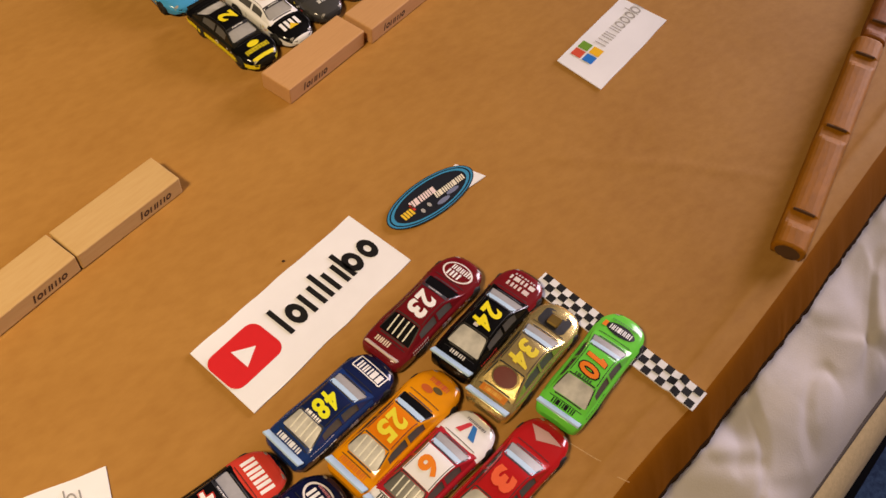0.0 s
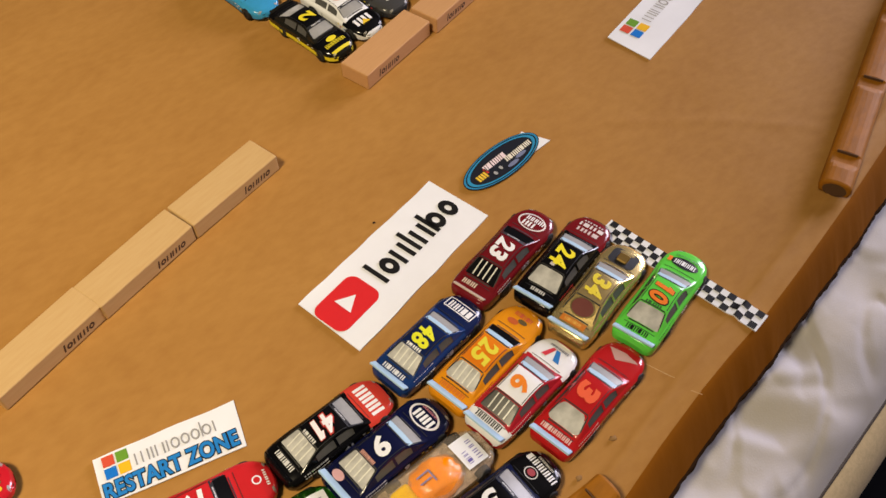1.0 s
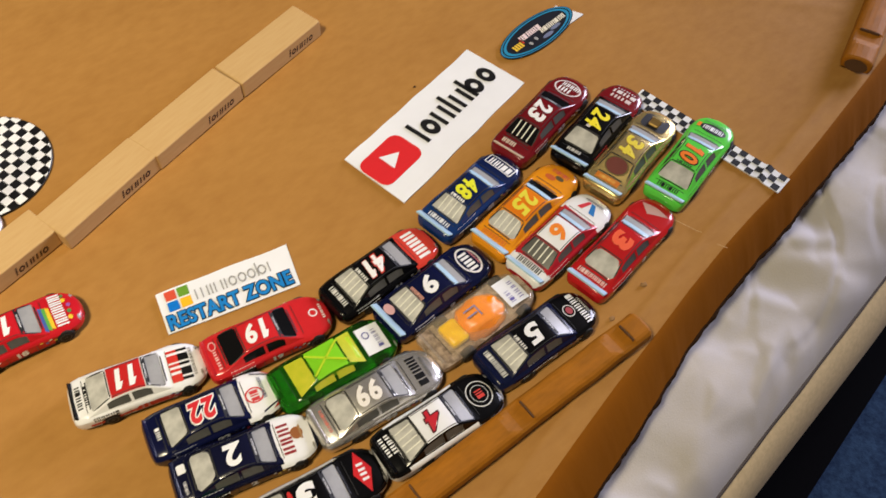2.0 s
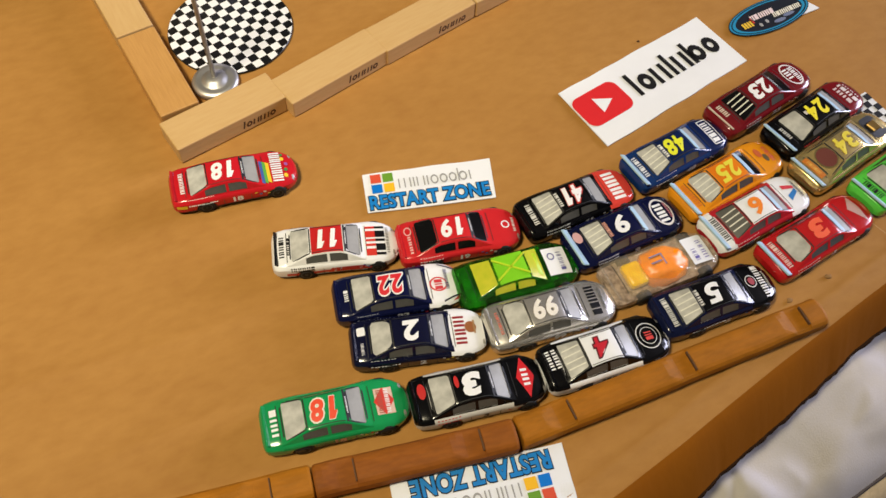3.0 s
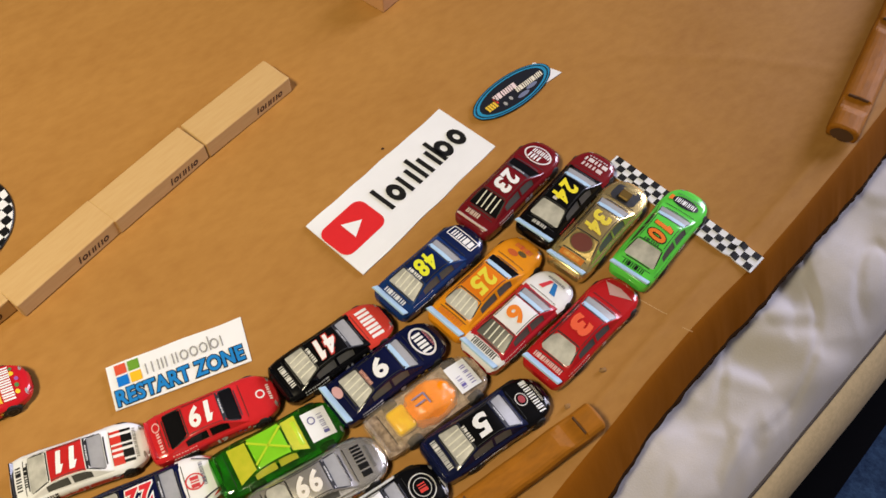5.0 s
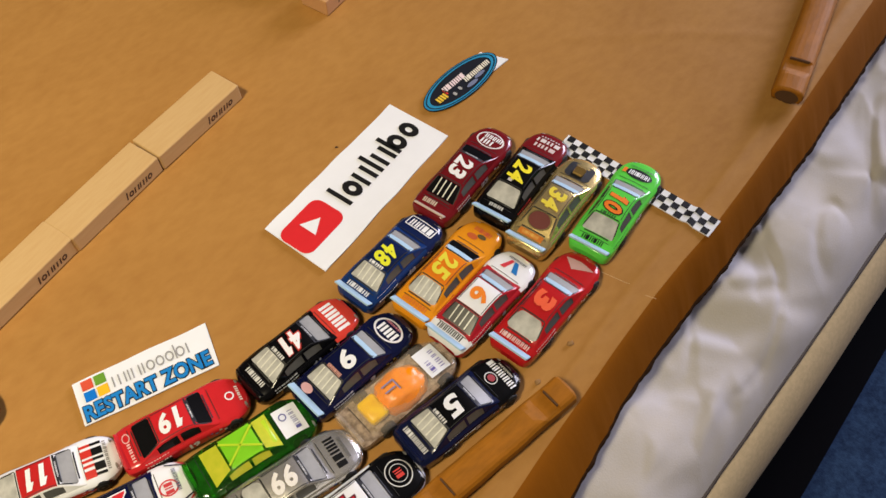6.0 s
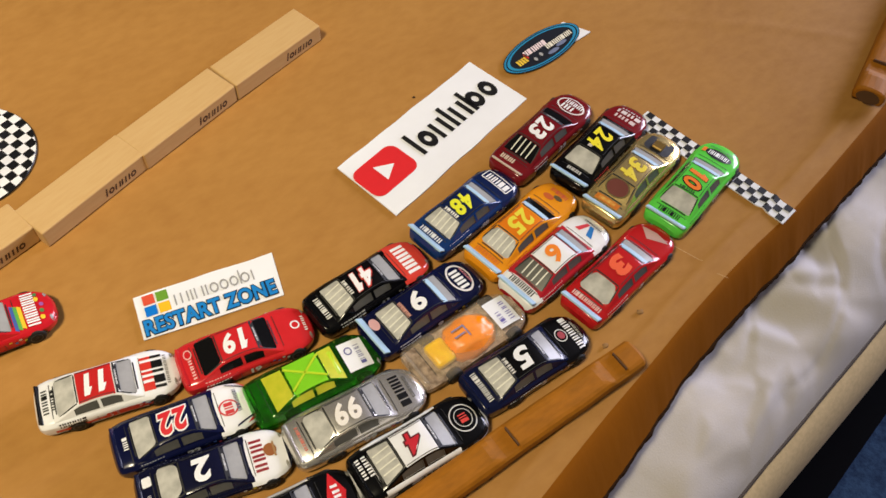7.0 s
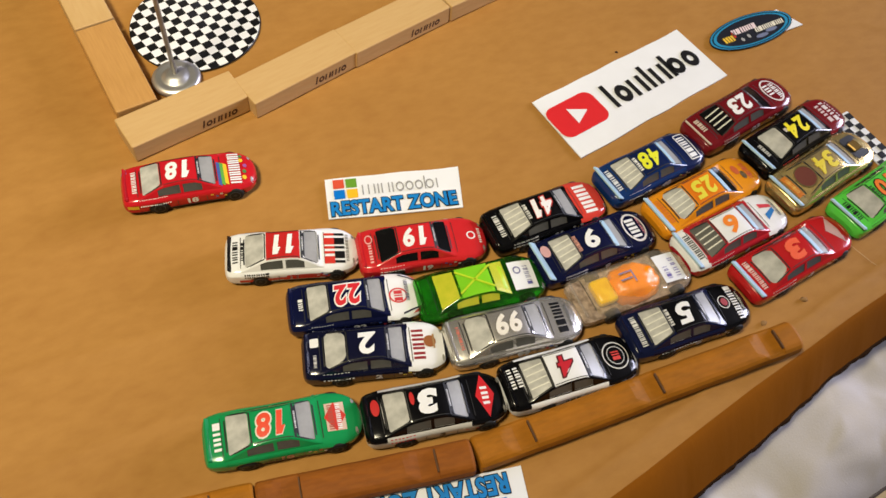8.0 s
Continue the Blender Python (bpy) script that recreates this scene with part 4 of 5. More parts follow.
def digit(ch, bold):
    """One block digit in a unit cell about its middle."""
    if ch == "1":
        g = bold * 40
        a, b = 0.20 + g, 0.50 + g
        return rect(-a, -b, 2 * a, 2 * b, 0, 0.12) + [[(-a - 0.22, b - 0.34), (-a, b - 0.34 - g), (-a, b), (-a - 0.02, b)]]
    base = lettering(ch, 0.0150, 0.0006)
    us, vs = [u for p in base for u, v in p], [v for p in base for u, v in p]
    ku, kv = 1 / (max(us) - min(us)), 1 / (max(vs) - min(vs))
    return [[(u * ku, v * kv) for u, v in p] for p in lettering(ch, 0.0150, 0.0006 + bold)]


def fitted(number, bold):
    """A roof number of block digits that fills the roof panel."""
    w, h = (0.0066, 0.0122) if len(number) > 1 else (0.0088, 0.0122)
    out = []
    for k, ch in enumerate(number):
        du = (k - (len(number) - 1) / 2) * (w + 0.0007)
        for p in digit(ch, bold - 0.0007):
            out.append([(u * w + du + 0.12 * v * h, v * h) for u, v in p])
    return out


def hood_word(n, h, w, rgb, words, cx=0.0240, cy=0.0, seed=1, bold=0.28):
    return (HOOD, cx, cy, strokes(n, -w / 2, -h / 2, w, h, seed, bold), rgb, words)


def deck_word(n, h, w, rgb, words, cx=-0.0295, cy=0.0, seed=1, bold=0.28):
    return (DECK, cx, cy, strokes(n, -w / 2, -h / 2, w, h, seed, bold), rgb, words)


def side_words(n, h, w, rgb, words, cx=-0.0200, z=0.0112, seed=2):
    return [(place, cx, z, strokes(n, -w / 2, -h / 2, w, h, seed, 0.3), rgb, words) for place in (RIGHT, LEFT)]


toy_car(-0.2140, 0.0120, -9.3, "red toy car with rainbow hood print, standing apart beside a block", (0.50, 0.012, 0.02), number="18", spoiler=(0.45, 0.01, 0.02), slats=False, prints=[
    (HOOD, 0.0215, 0, rect(-0.0110, 0.0004, 0.014, 0.0020, 0.6), (0.75, 0.50, 0.03), "yellow stripe"), (HOOD, 0.0215, 0, rect(-0.0112, 0.0024, 0.015, 0.0018, 0.6), (0.10, 0.35, 0.06), "green stripe"),
    (HOOD, 0.0215, 0, rect(-0.0114, 0.0042, 0.016, 0.0018, 0.6), (0.05, 0.10, 0.35), "blue stripe"), (HOOD, 0.0300, 0, oval(-0.0070, 0, 0.0014, 0.0012, 12) + oval(0.0050, 0.0008, 0.0015, 0.0013, 12), (0.75, 0.50, 0.03), "yellow dots"),
    (HOOD, 0.0305, 0, oval(-0.0030, 0, 0.0013, 0.0011, 12) + oval(0.0082, 0.0012, 0.0012, 0.0010, 12), (0.06, 0.20, 0.06), "green dots"), (HOOD, 0.0312, 0, oval(0.0010, 0, 0.0013, 0.0011, 12), (0.30, 0.08, 0.30), "purple dot"),
    *[(place, -0.0325, 0.0085, rect(-0.0030, -0.0016, 0.006, 0.0034), (0.75, 0.50, 0.03), "yellow patch") for place in (RIGHT, LEFT)], (DECK, -0.0345, 0.0095, rect(-0.0018, -0.0014, 0.0036, 0.0028), (0.05, 0.12, 0.40), "blue patch"),
    hood_word(7, 0.0062, 0.0215, WHITE, "white word mark as bars", 0.0252, 0, 1, 0.30), deck_word(7, 0.0026, 0.015, WHITE, "white bars")]
    + side_words(8, 0.0045, 0.017, WHITE, "white word mark as bars"))
toy_car(-0.1765, -0.0570, -17, "white toy car with a red roof and red side stripes", WHITE, roof=(0.48, 0.02, 0.02), number="11", number_rgb=WHITE, slats=False, spoiler=BLACK, side=WHITE, length=0.96, bumper=(0.45, 0.03, 0.02), prints=[
    hood_word(5, 0.0058, 0.0205, (0.55, 0.03, 0.02), "red word mark as bars", 0.0205, 0, 4), hood_word(5, 0.0056, 0.0205, BLACK, "black word mark as bars", 0.0262, 0, 6), hood_word(8, 0.0016, 0.017, (0.2, 0.2, 0.2), "small grey bars", 0.0305),
    deck_word(5, 0.0030, 0.014, BLACK, "black bars", -0.0310, 0, 5), deck_word(5, 0.0020, 0.012, BLACK, "black bars", -0.0268, 0, 8)] + [(place, 0.004, 0.0072, rect(-0.010, -0.0028, 0.020, 0.0050, 0.5), (0.50, 0.02, 0.02), "red side sweep") for place in (RIGHT, LEFT)] + side_words(6, 0.0030, 0.014, BLACK, "black bars"))
toy_car(-0.1085, -0.0785, -12, "bright red toy car with black windows", (0.55, 0.02, 0.025), glass=BLACKGLASS, number="19", slats=False, length=0.97, prints=[
    (HOOD, 0.0275, 0, oval(0, 0, 0.0026, 0.0026, 20, 0.7), WHITE, "small white ring"), hood_word(5, 0.0016, 0.010, WHITE, "white bars", 0.0325), (DECK, -0.0300, 0.0055, oval(0, 0, 0.0030, 0.0022, 18, 0.75), (0.7, 0.4, 0.4), "pale ring"), deck_word(5, 0.0018, 0.012, (0.7, 0.45, 0.45), "pale bars", -0.0300, -0.004)]
    + side_words(5, 0.0036, 0.014, (0.75, 0.6, 0.6), "pale word mark as bars"))
toy_car(-0.1555, -0.0985, -13.5, "navy blue toy car with a white hood", NAVY, hood=WHITE, number="22", number_rgb=(0.58, 0.02, 0.03), outline=WHITE, slats=False, length=0.97, prints=[
    (HOOD, 0.0225, 0.0, oval(-0.001, 0, 0.0046, 0.0052, 20, 0.82), (0.55, 0.04, 0.05), "red ring"), hood_word(3, 0.0045, 0.0068, (0.55, 0.04, 0.05), "red marks", 0.0225, -0.001), hood_word(9, 0.0020, 0.013, (0.12, 0.13, 0.2), "dark bars", 0.0275, 0.002),
    (HOOD, 0.0300, 0, [[(-0.0122, 0.0060), (-0.0113, 0.0060), (-0.0075, -0.0036), (-0.0083, -0.0036)]], NAVY, "navy nose line"), (HOOD, 0.0300, 0, [[(0.0122, 0.0060), (0.0113, 0.0060), (0.0075, -0.0036), (0.0083, -0.0036)]], NAVY, "navy nose line"),
    (HOOD, 0.0322, 0, [[(-0.0118, 0.0030), (-0.0070, -0.0026), (-0.0096, -0.0018)]], (0.50, 0.03, 0.03), "red nose flash"), (HOOD, 0.0322, 0, [[(0.0118, 0.0030), (0.0096, -0.0018), (0.0070, -0.0026)]], (0.50, 0.03, 0.03), "red nose flash"), deck_word(4, 0.0024, 0.007, WHITE, "white marks")] + side_words(5, 0.0036, 0.012, (0.4, 0.42, 0.5), "grey word mark as bars"))
toy_car(-0.1565, -0.1287, -16, "dark navy toy car with a white hood and brown emblem", (0.005, 0.006, 0.024), hood=WHITE, number="2", slats=False, round_rear=3.8, prints=[
    hood_word(5, 0.0060, 0.0180, (0.25, 0.02, 0.03), "dark red word mark as bars", 0.0215), (HOOD, 0.0275, 0.001, oval(0, 0, 0.0034, 0.0032, 16), (0.28, 0.10, 0.03), "brown emblem"), (HOOD, 0.0295, 0.001, rect(-0.004, -0.0005, 0.008, 0.0010), (0.35, 0.20, 0.08), "tan bar"),
    (DECK, -0.0305, 0.0055, round_rect(-0.0026, -0.0022, 0.0052, 0.0044, 0.0008), WHITE, "white square mark"), deck_word(6, 0.0016, 0.007, (0.5, 0.5, 0.55), "grey bars", -0.0305, -0.005)] + side_words(5, 0.0044, 0.016, WHITE, "white word mark as bars"))
toy_car(-0.2135, -0.1505, -11, "green toy car with a red and white hood emblem", GREEN, number="18", number_rgb=(0.70, 0.07, 0.03), outline=(0.7, 0.68, 0.62), slats=False, length=1.02, side=(0.6, 0.3, 0.2), prints=[
    (HOOD, 0.0245, 0, rect(-0.0072, -0.0048, 0.0144, 0.0092), (0.62, 0.45, 0.38), "pale emblem ground"), (HOOD, 0.0245, 0, [[(-0.0075, 0), (0, -0.0052), (0.0075, 0), (0, 0.0052)]], (0.55, 0.04, 0.03), "red emblem"), hood_word(7, 0.0026, 0.013, (0.35, 0.08, 0.06), "dark red bars", 0.0225), hood_word(7, 0.0022, 0.013, WHITE, "white bars", 0.0262),
    deck_word(4, 0.0034, 0.015, WHITE, "white word mark as bars", -0.0300)] + side_words(9, 0.0022, 0.022, BLACK, "black bars", -0.012, 0.0055))
toy_car(-0.1405, -0.1688, -10.5, "black toy car with grey-white sides and a red hood diamond", (0.55, 0.54, 0.53), hood=BLACK, deck=BLACK, roof=BLACK, cabin=BLACK, spoiler=BLACK, number="3", bold=0.0011, slats=False, length=0.98, side=BLACK, prints=[
    (HOOD, 0.0250, 0, [[(-0.0115, 0), (0, -0.0050), (0.0115, 0), (0, 0.0050)]], (0.55, 0.015, 0.02), "red diamond"), hood_word(3, 0.0036, 0.0105, WHITE, "white word mark as bars", 0.0250, 0, 3),
    (DECK, -0.0302, 0.004, oval(0, 0, 0.0045, 0.0022, 20), (0.5, 0.02, 0.02), "red oval mark"), (ROOF, -0.0126, 0.003, oval(0, 0, 0.0012, 0.0035, 16), (0.5, 0.02, 0.02), "red mark")] + side_words(4, 0.0034, 0.013, (0.5, 0.03, 0.03), "red bars"))
toy_car(-0.0355, -0.0845, 0.5, "black toy car with a red hood", BLACK, hood=(0.60, 0.05, 0.035), number="41", outline=(0.45, 0.03, 0.02), prints=[
    hood_word(4, 0.0078, 0.0205, WHITE, "white word mark as bars", 0.0240, 0, 9, 0.33), deck_word(6, 0.0030, 0.015, (0.6, 0.6, 0.6), "white word mark as bars", -0.0300), (REAR_ROOF, -0.0142, 0, strokes(5, -0.0052, -0.0011, 0.0104, 0.0022, 3, 0.34), (0.6, 0.6, 0.6), "grey marks")] + side_words(6, 0.0032, 0.016, (0.5, 0.5, 0.5), "grey bars"))
toy_car(-0.0685, -0.1775, -5, "black and white toy car with a white roof", WHITE, hood=BLACK, deck=BLACK, cabin=BLACK, spoiler=BLACK, roof=WHITE, number="4", number_rgb=(0.50, 0.015, 0.03), outline=(0.1, 0.01, 0.02), bold=0.0002, length=0.99, bumper=WHITE, prints=[
    (HOOD, 0.0245, 0, oval(0, 0, 0.0078, 0.0072, 28, 0.92), (0.6, 0.6, 0.6), "white ring"), (HOOD, 0.0245, 0, oval(0, 0, 0.0052, 0.0048, 24, 0.93), (0.6, 0.6, 0.6), "white inner ring"), hood_word(2, 0.0044, 0.0052, (0.60, 0.05, 0.04), "red marks", 0.0245),
    deck_word(5, 0.0024, 0.012, WHITE, "white bars", -0.0285, 0.003), deck_word(5, 0.0022, 0.012, WHITE, "white bars", -0.0320, 0.003)] + side_words(9, 0.0026, 0.024, BLACK, "black bars", 0.004, 0.0062))
toy_car(-0.0195, -0.1135, 1.5, "navy blue toy car with white hood oval, pale blue spoiler", NAVY, number="9", strip=True, prints=[
    (HOOD, 0.0245, 0, oval(0, 0, 0.0098, 0.0066, 28, 0.86), (0.7, 0.68, 0.72), "white oval ring"), hood_word(3, 0.0058, 0.0135, WHITE, "white word mark as bars", 0.0236, 0, 5, 0.32), hood_word(7, 0.0014, 0.011, (0.55, 0.2, 0.25), "red bars", 0.0286),
    (DECK, -0.0295, 0.005, oval(0, 0, 0.0040, 0.0026, 18), (0.6, 0.35, 0.38), "pale red oval mark"), (REAR_ROOF, -0.0142, 0, strokes(6, -0.0052, -0.0011, 0.0104, 0.0022, 3, 0.34), (0.6, 0.3, 0.25), "small marks")] + side_words(6, 0.003, 0.014, (0.5, 0.5, 0.6), "grey bars"))
toy_car(0.0035, -0.1735, -3, "dark blue toy car with a black hood and roof", (0.005, 0.008, 0.036), hood=BLACK, roof=BLACK, number="5", prints=[
    (HOOD, 0.0220, 0.001, oval(0, 0, 0.0040, 0.0034, 22, 0.85), (0.62, 0.62, 0.64), "white ring"), (HOOD, 0.0222, 0.001, oval(0, 0, 0.0024, 0.0020, 16), (0.35, 0.06, 0.08), "red mark"), hood_word(7, 0.0040, 0.021, WHITE, "white word mark as bars", 0.0282, 0, 2), hood_word(8, 0.0014, 0.011, (0.6, 0.6, 0.6), "small white bars", 0.0317),
    deck_word(9, 0.0030, 0.018, (0.65, 0.65, 0.65), "white word mark as bars", -0.0300), (REAR_ROOF, -0.0142, 0, strokes(5, -0.0052, -0.0011, 0.0104, 0.0022, 3, 0.34), (0.6, 0.6, 0.62), "white marks")] + side_words(7, 0.0048, 0.022, (0.65, 0.65, 0.7), "white word mark as bars", -0.012))
toy_car(0.1150, -0.0605, 11.5, "maroon toy car with a white hood oval", MAROON, shield=BLACKGLASS, rear=BLACKGLASS, number="23", length=1.10, prints=[
    (HOOD, 0.0245, 0, oval(0, 0, 0.0095, 0.0062, 28, 0.88), (0.7, 0.66, 0.66), "white oval ring"), hood_word(3, 0.0040, 0.009, WHITE, "white marks", 0.0222, 0.0015, 2), hood_word(6, 0.0034, 0.013, WHITE, "white marks", 0.0266, -0.001, 7),
    deck_word(5, 0.0030, 0.010, (0.65, 0.58, 0.5), "pale marks", -0.0300, 0.003)] + side_words(5, 0.0030, 0.012, (0.5, 0.45, 0.45), "pale bars"), spoiler=(0.55, 0.45, 0.38))
toy_car(0.1380, -0.0885, 12.5, "black toy car with a dark red hood and pale blue spoiler", BLACK, hood=(0.17, 0.010, 0.014), number="24", number_rgb=YELLOW, slats=False, strip=True, length=1.06, prints=[
    hood_word(4, 0.0030, 0.015, (0.6, 0.5, 0.5), "pale word mark as bars", 0.0222), hood_word(5, 0.0030, 0.017, (0.65, 0.6, 0.6), "white word mark as bars", 0.0268, 0, 4), hood_word(5, 0.0012, 0.014, (0.5, 0.45, 0.45), "pale bars", 0.0300), (ROOF, -0.0126, 0.002, rect(-0.001, -0.0014, 0.002, 0.0028), (0.55, 0.5, 0.5), "pale mark"),
    deck_word(5, 0.0022, 0.010, (0.6, 0.6, 0.6), "white bars", -0.0290)] + side_words(6, 0.003, 0.014, (0.4, 0.02, 0.02), "red bars"))
toy_car(0.1620, -0.1450, 12.5, "bright green toy car with an orange number and pale blue spoiler", LIME, number="10", number_rgb=(0.80, 0.20, 0.02), outline=BLACK, strip=True, slats=False, length=1.05, prints=[
    (HOOD, 0.0240, 0, oval(0, 0, 0.0088, 0.0040, 24), BLACK, "black oval"), hood_word(6, 0.0036, 0.0135, WHITE, "white word mark as bars", 0.0240, 0, 3), (HOOD, 0.0240, 0.0095, rect(-0.0012, -0.002, 0.0024, 0.004), ORANGE, "orange mark"), hood_word(9, 0.0014, 0.016, (0.05, 0.2, 0.04), "dark green bars", 0.0290),
    deck_word(6, 0.0030, 0.014, BLACK, "black word mark as bars", -0.0300), (REAR_ROOF, -0.0142, 0, strokes(5, -0.0052, -0.0011, 0.0104, 0.0022, 3, 0.34), (0.03, 0.12, 0.03), "dark marks")] + side_words(7, 0.0036, 0.018, BLACK, "black word mark as bars"))
toy_car(0.0400, -0.0770, 7.5, "blue toy car with white outlined hood and pale blue spoiler", (0.008, 0.032, 0.14), hood=(0.006, 0.014, 0.070), roof=(0.006, 0.014, 0.065), number="48", number_rgb=(0.70, 0.72, 0.03), strip=True, length=0.98, prints=[
    hood_word(5, 0.0050, 0.0165, WHITE, "white word mark as bars", 0.0258, 0, 8), (HOOD, 0.0225, 0, rect(-0.0095, -0.0003, 0.019, 0.0007), WHITE, "white line"), (HOOD, 0.0300, 0, rect(-0.0098, -0.0003, 0.0196, 0.0007), WHITE, "white line"), (HOOD, 0.0262, 0.0095, rect(-0.0003, -0.0038, 0.0007, 0.0076), WHITE, "white line"), (HOOD, 0.0262, -0.0098, rect(-0.0003, -0.0038, 0.0007, 0.0076), WHITE, "white line"),
    deck_word(6, 0.0030, 0.016, (0.65, 0.68, 0.75), "white word mark as bars", -0.0300), (REAR_ROOF, -0.0142, 0, strokes(5, -0.0052, -0.0011, 0.0104, 0.0022, 3, 0.34), WHITE, "white marks")] + side_words(6, 0.0040, 0.017, WHITE, "white word mark as bars"))
toy_car(0.0590, -0.1065, 8, "orange toy car with black windscreen and pale blue spoiler", (0.72, 0.27, 0.012), shield=BLACKGLASS, roof=(0.70, 0.19, 0.012), number="25", number_rgb=(0.70, 0.62, 0.05), strip=True, round_rear=3.4, length=1.06, side=(0.6, 0.5, 0.05), prints=[
    (HOOD, 0.0225, 0.003, oval(0, 0, 0.0036, 0.0020, 14), (0.50, 0.10, 0.02), "red-brown mark"), (HOOD, 0.0250, -0.002, oval(0, 0, 0.0030, 0.0016, 14), (0.10, 0.07, 0.02), "dark mark"), hood_word(6, 0.0030, 0.012, (0.55, 0.09, 0.03), "red word mark as bars", 0.0285), deck_word(8, 0.0028, 0.017, (0.55, 0.12, 0.02), "red bars", -0.0300)] + side_words(6, 0.0034, 0.015, (0.5, 0.1, 0.02), "red bars"))
toy_car(0.0595, -0.1345, 6.5, "white and red toy car with a blue hood chevron", (0.42, 0.018, 0.03), hood=WHITE, roof=WHITE, deck=WHITE, number="6", rear=mat("dark grey car window", (0.10, 0.10, 0.095), 0.3, var=0.4, scale=140), number_rgb=(0.78, 0.22, 0.02), strip=True, length=1.0, prints=[
    (HOOD, 0.0245, 0.0, [[(-0.0060, 0.0036), (-0.0020, 0.0036), (0.0008, -0.0040), (-0.0020, -0.0040)]], (0.01, 0.16, 0.48), "blue chevron arm"), (HOOD, 0.0245, 0.0, [[(0.0008, -0.0040), (0.0030, -0.0040), (0.0062, 0.0036), (0.0030, 0.0036)]], (0.60, 0.04, 0.06), "red chevron arm"), hood_word(7, 0.0018, 0.012, (0.1, 0.1, 0.12), "dark bars", 0.0300),
    deck_word(7, 0.0034, 0.017, BLACK, "black word mark as bars", -0.0300)] + side_words(8, 0.0036, 0.018, (0.7, 0.66, 0.66), "white word mark as bars"))
toy_car(0.0835, -0.1620, 8, "red toy car with a pale hood emblem and pale blue spoiler", (0.46, 0.014, 0.016), number="3", number_rgb=(0.80, 0.12, 0.05), strip=True, slats=False, round_rear=3.8, length=1.08, bold=0.0010, prints=[
    (HOOD, 0.0262, 0, [[(-0.0095, -0.0020), (0.0, -0.0034), (0.0095, -0.0020), (0.002, 0.0040)]], (0.50, 0.30, 0.26), "pale emblem"), deck_word(9, 0.0028, 0.019, (0.70, 0.52, 0.5), "pale word mark as bars", -0.0296)] + side_words(7, 0.0034, 0.017, (0.6, 0.4, 0.4), "pale bars"))
toy_car(-0.0845, -0.1450, -7.5, "silver-grey toy car with a black hood mark", (0.80, 0.77, 0.72), number="99", number_rgb=(0.75, 0.72, 0.70), slats=False, round_rear=3.8, metal=0.85, prints=[
    hood_word(5, 0.0054, 0.0185, BLACK, "black word mark as bars", 0.0238, 0, 8, 0.32), hood_word(8, 0.0018, 0.013, (0.1, 0.1, 0.1), "black bars", 0.0290), deck_word(6, 0.0016, 0.014, (0.5, 0.15, 0.12), "red bars", -0.0300)] + side_words(5, 0.0034, 0.013, (0.2, 0.2, 0.2), "dark bars"))


# cars with a see-through body over a coloured inner shell, a paper label on the hood
def clear_car(x, y, turn, label, shell, inner, panes, roof_rgb, under, marks, marks_rgb, length=0.97):
    root = toy_car(x, y, turn, label, WHITE, roof=roof_rgb, clear=shell, glass=panes, slats=False, length=length, under=under)
    if roof_rgb:
        part("inner_shell", car_mesh("interior"), inner, root, "coloured plastic inside", True)
    if roof_rgb is None:
        for ob in root.children:
            if ob.name.startswith(("roof", "cabin")):
                ob.data.materials[0] = panes
        part("inner_dome", car_mesh("inner_dome"), inner, root, "orange plastic dome under the clear shell", True)
        part("engine_block", box_bm(0.0125, 0.0155, 0.0060, (-0.0190, 0, 0.0098), 0.0024, 2), mat("yellow plastic", (0.90, 0.56, 0.02), 0.35, var=0.5, scale=220, rgb2=(0.80, 0.36, 0.01), bump=0.6, bump_scale=160), root, "yellow plastic engine block", True)
        part("ink_scrawl", print_bm(rect(-0.004, -0.0035, 0.008, 0.0009, 0.6) + rect(-0.002, 0.0005, 0.007, 0.0009, -0.8) + rect(-0.004, -0.003, 0.0009, 0.007), car_lay(ROOF, -0.0052, 0, 0.0003)), ink((0.25, 0.22, 0.35)), root, "blue ink scrawl")
    if roof_rgb:
        part("seat_frame", box_bm(0.012, 0.016, 0.004, (-0.018, 0, 0.0105), 0.001, 1), inner, root)
    for sgn in (-1, 1) if roof_rgb else ():
        bar = part("roof_brace", box_bm(0.024, 0.0012, 0.0008, (0, 0, 0), 0.0002, 1), inner, root)
        bar.matrix_basis = pose(-0.005, 0, 0.0177, 0, 0, 34 * sgn)
    part("hood_label", print_bm(rect(-0.0088, -0.0072, 0.0176, 0.0140), car_lay(HOOD, 0.0235, 0, 0.0004)), PAPER, root, "white paper label")
    for polys in marks:
        part("ink_mark", print_bm(polys, car_lay(HOOD, 0.0235, 0, 0.0007)), ink(marks_rgb), root, "blue ink marks")
    return root


GREENPLASTIC = mat("clear green plastic", (0.14, 0.66, 0.07), 0.05, spec=0.6, coat=0.5, bump=0.3, bump_scale=140, trans=0.96, var=0.05)
LIMEPLASTIC = mat("lime plastic", (0.42, 0.62, 0.02), 0.35, var=0.3, scale=200, rgb2=(0.60, 0.58, 0.02))
CLEARPLASTIC = mat("clear plastic", (0.50, 0.42, 0.34), 0.08, spec=0.8, coat=1.0, alpha=0.20, var=0.3, scale=140, rgb2=(0.60, 0.50, 0.38), bump=0.5, bump_scale=140)
ORANGEPLASTIC = mat("orange plastic", (0.95, 0.27, 0.003), 0.3, spec=0.3, var=0.5, scale=160, rgb2=(0.85, 0.19, 0.003), bump=0.5, bump_scale=150)
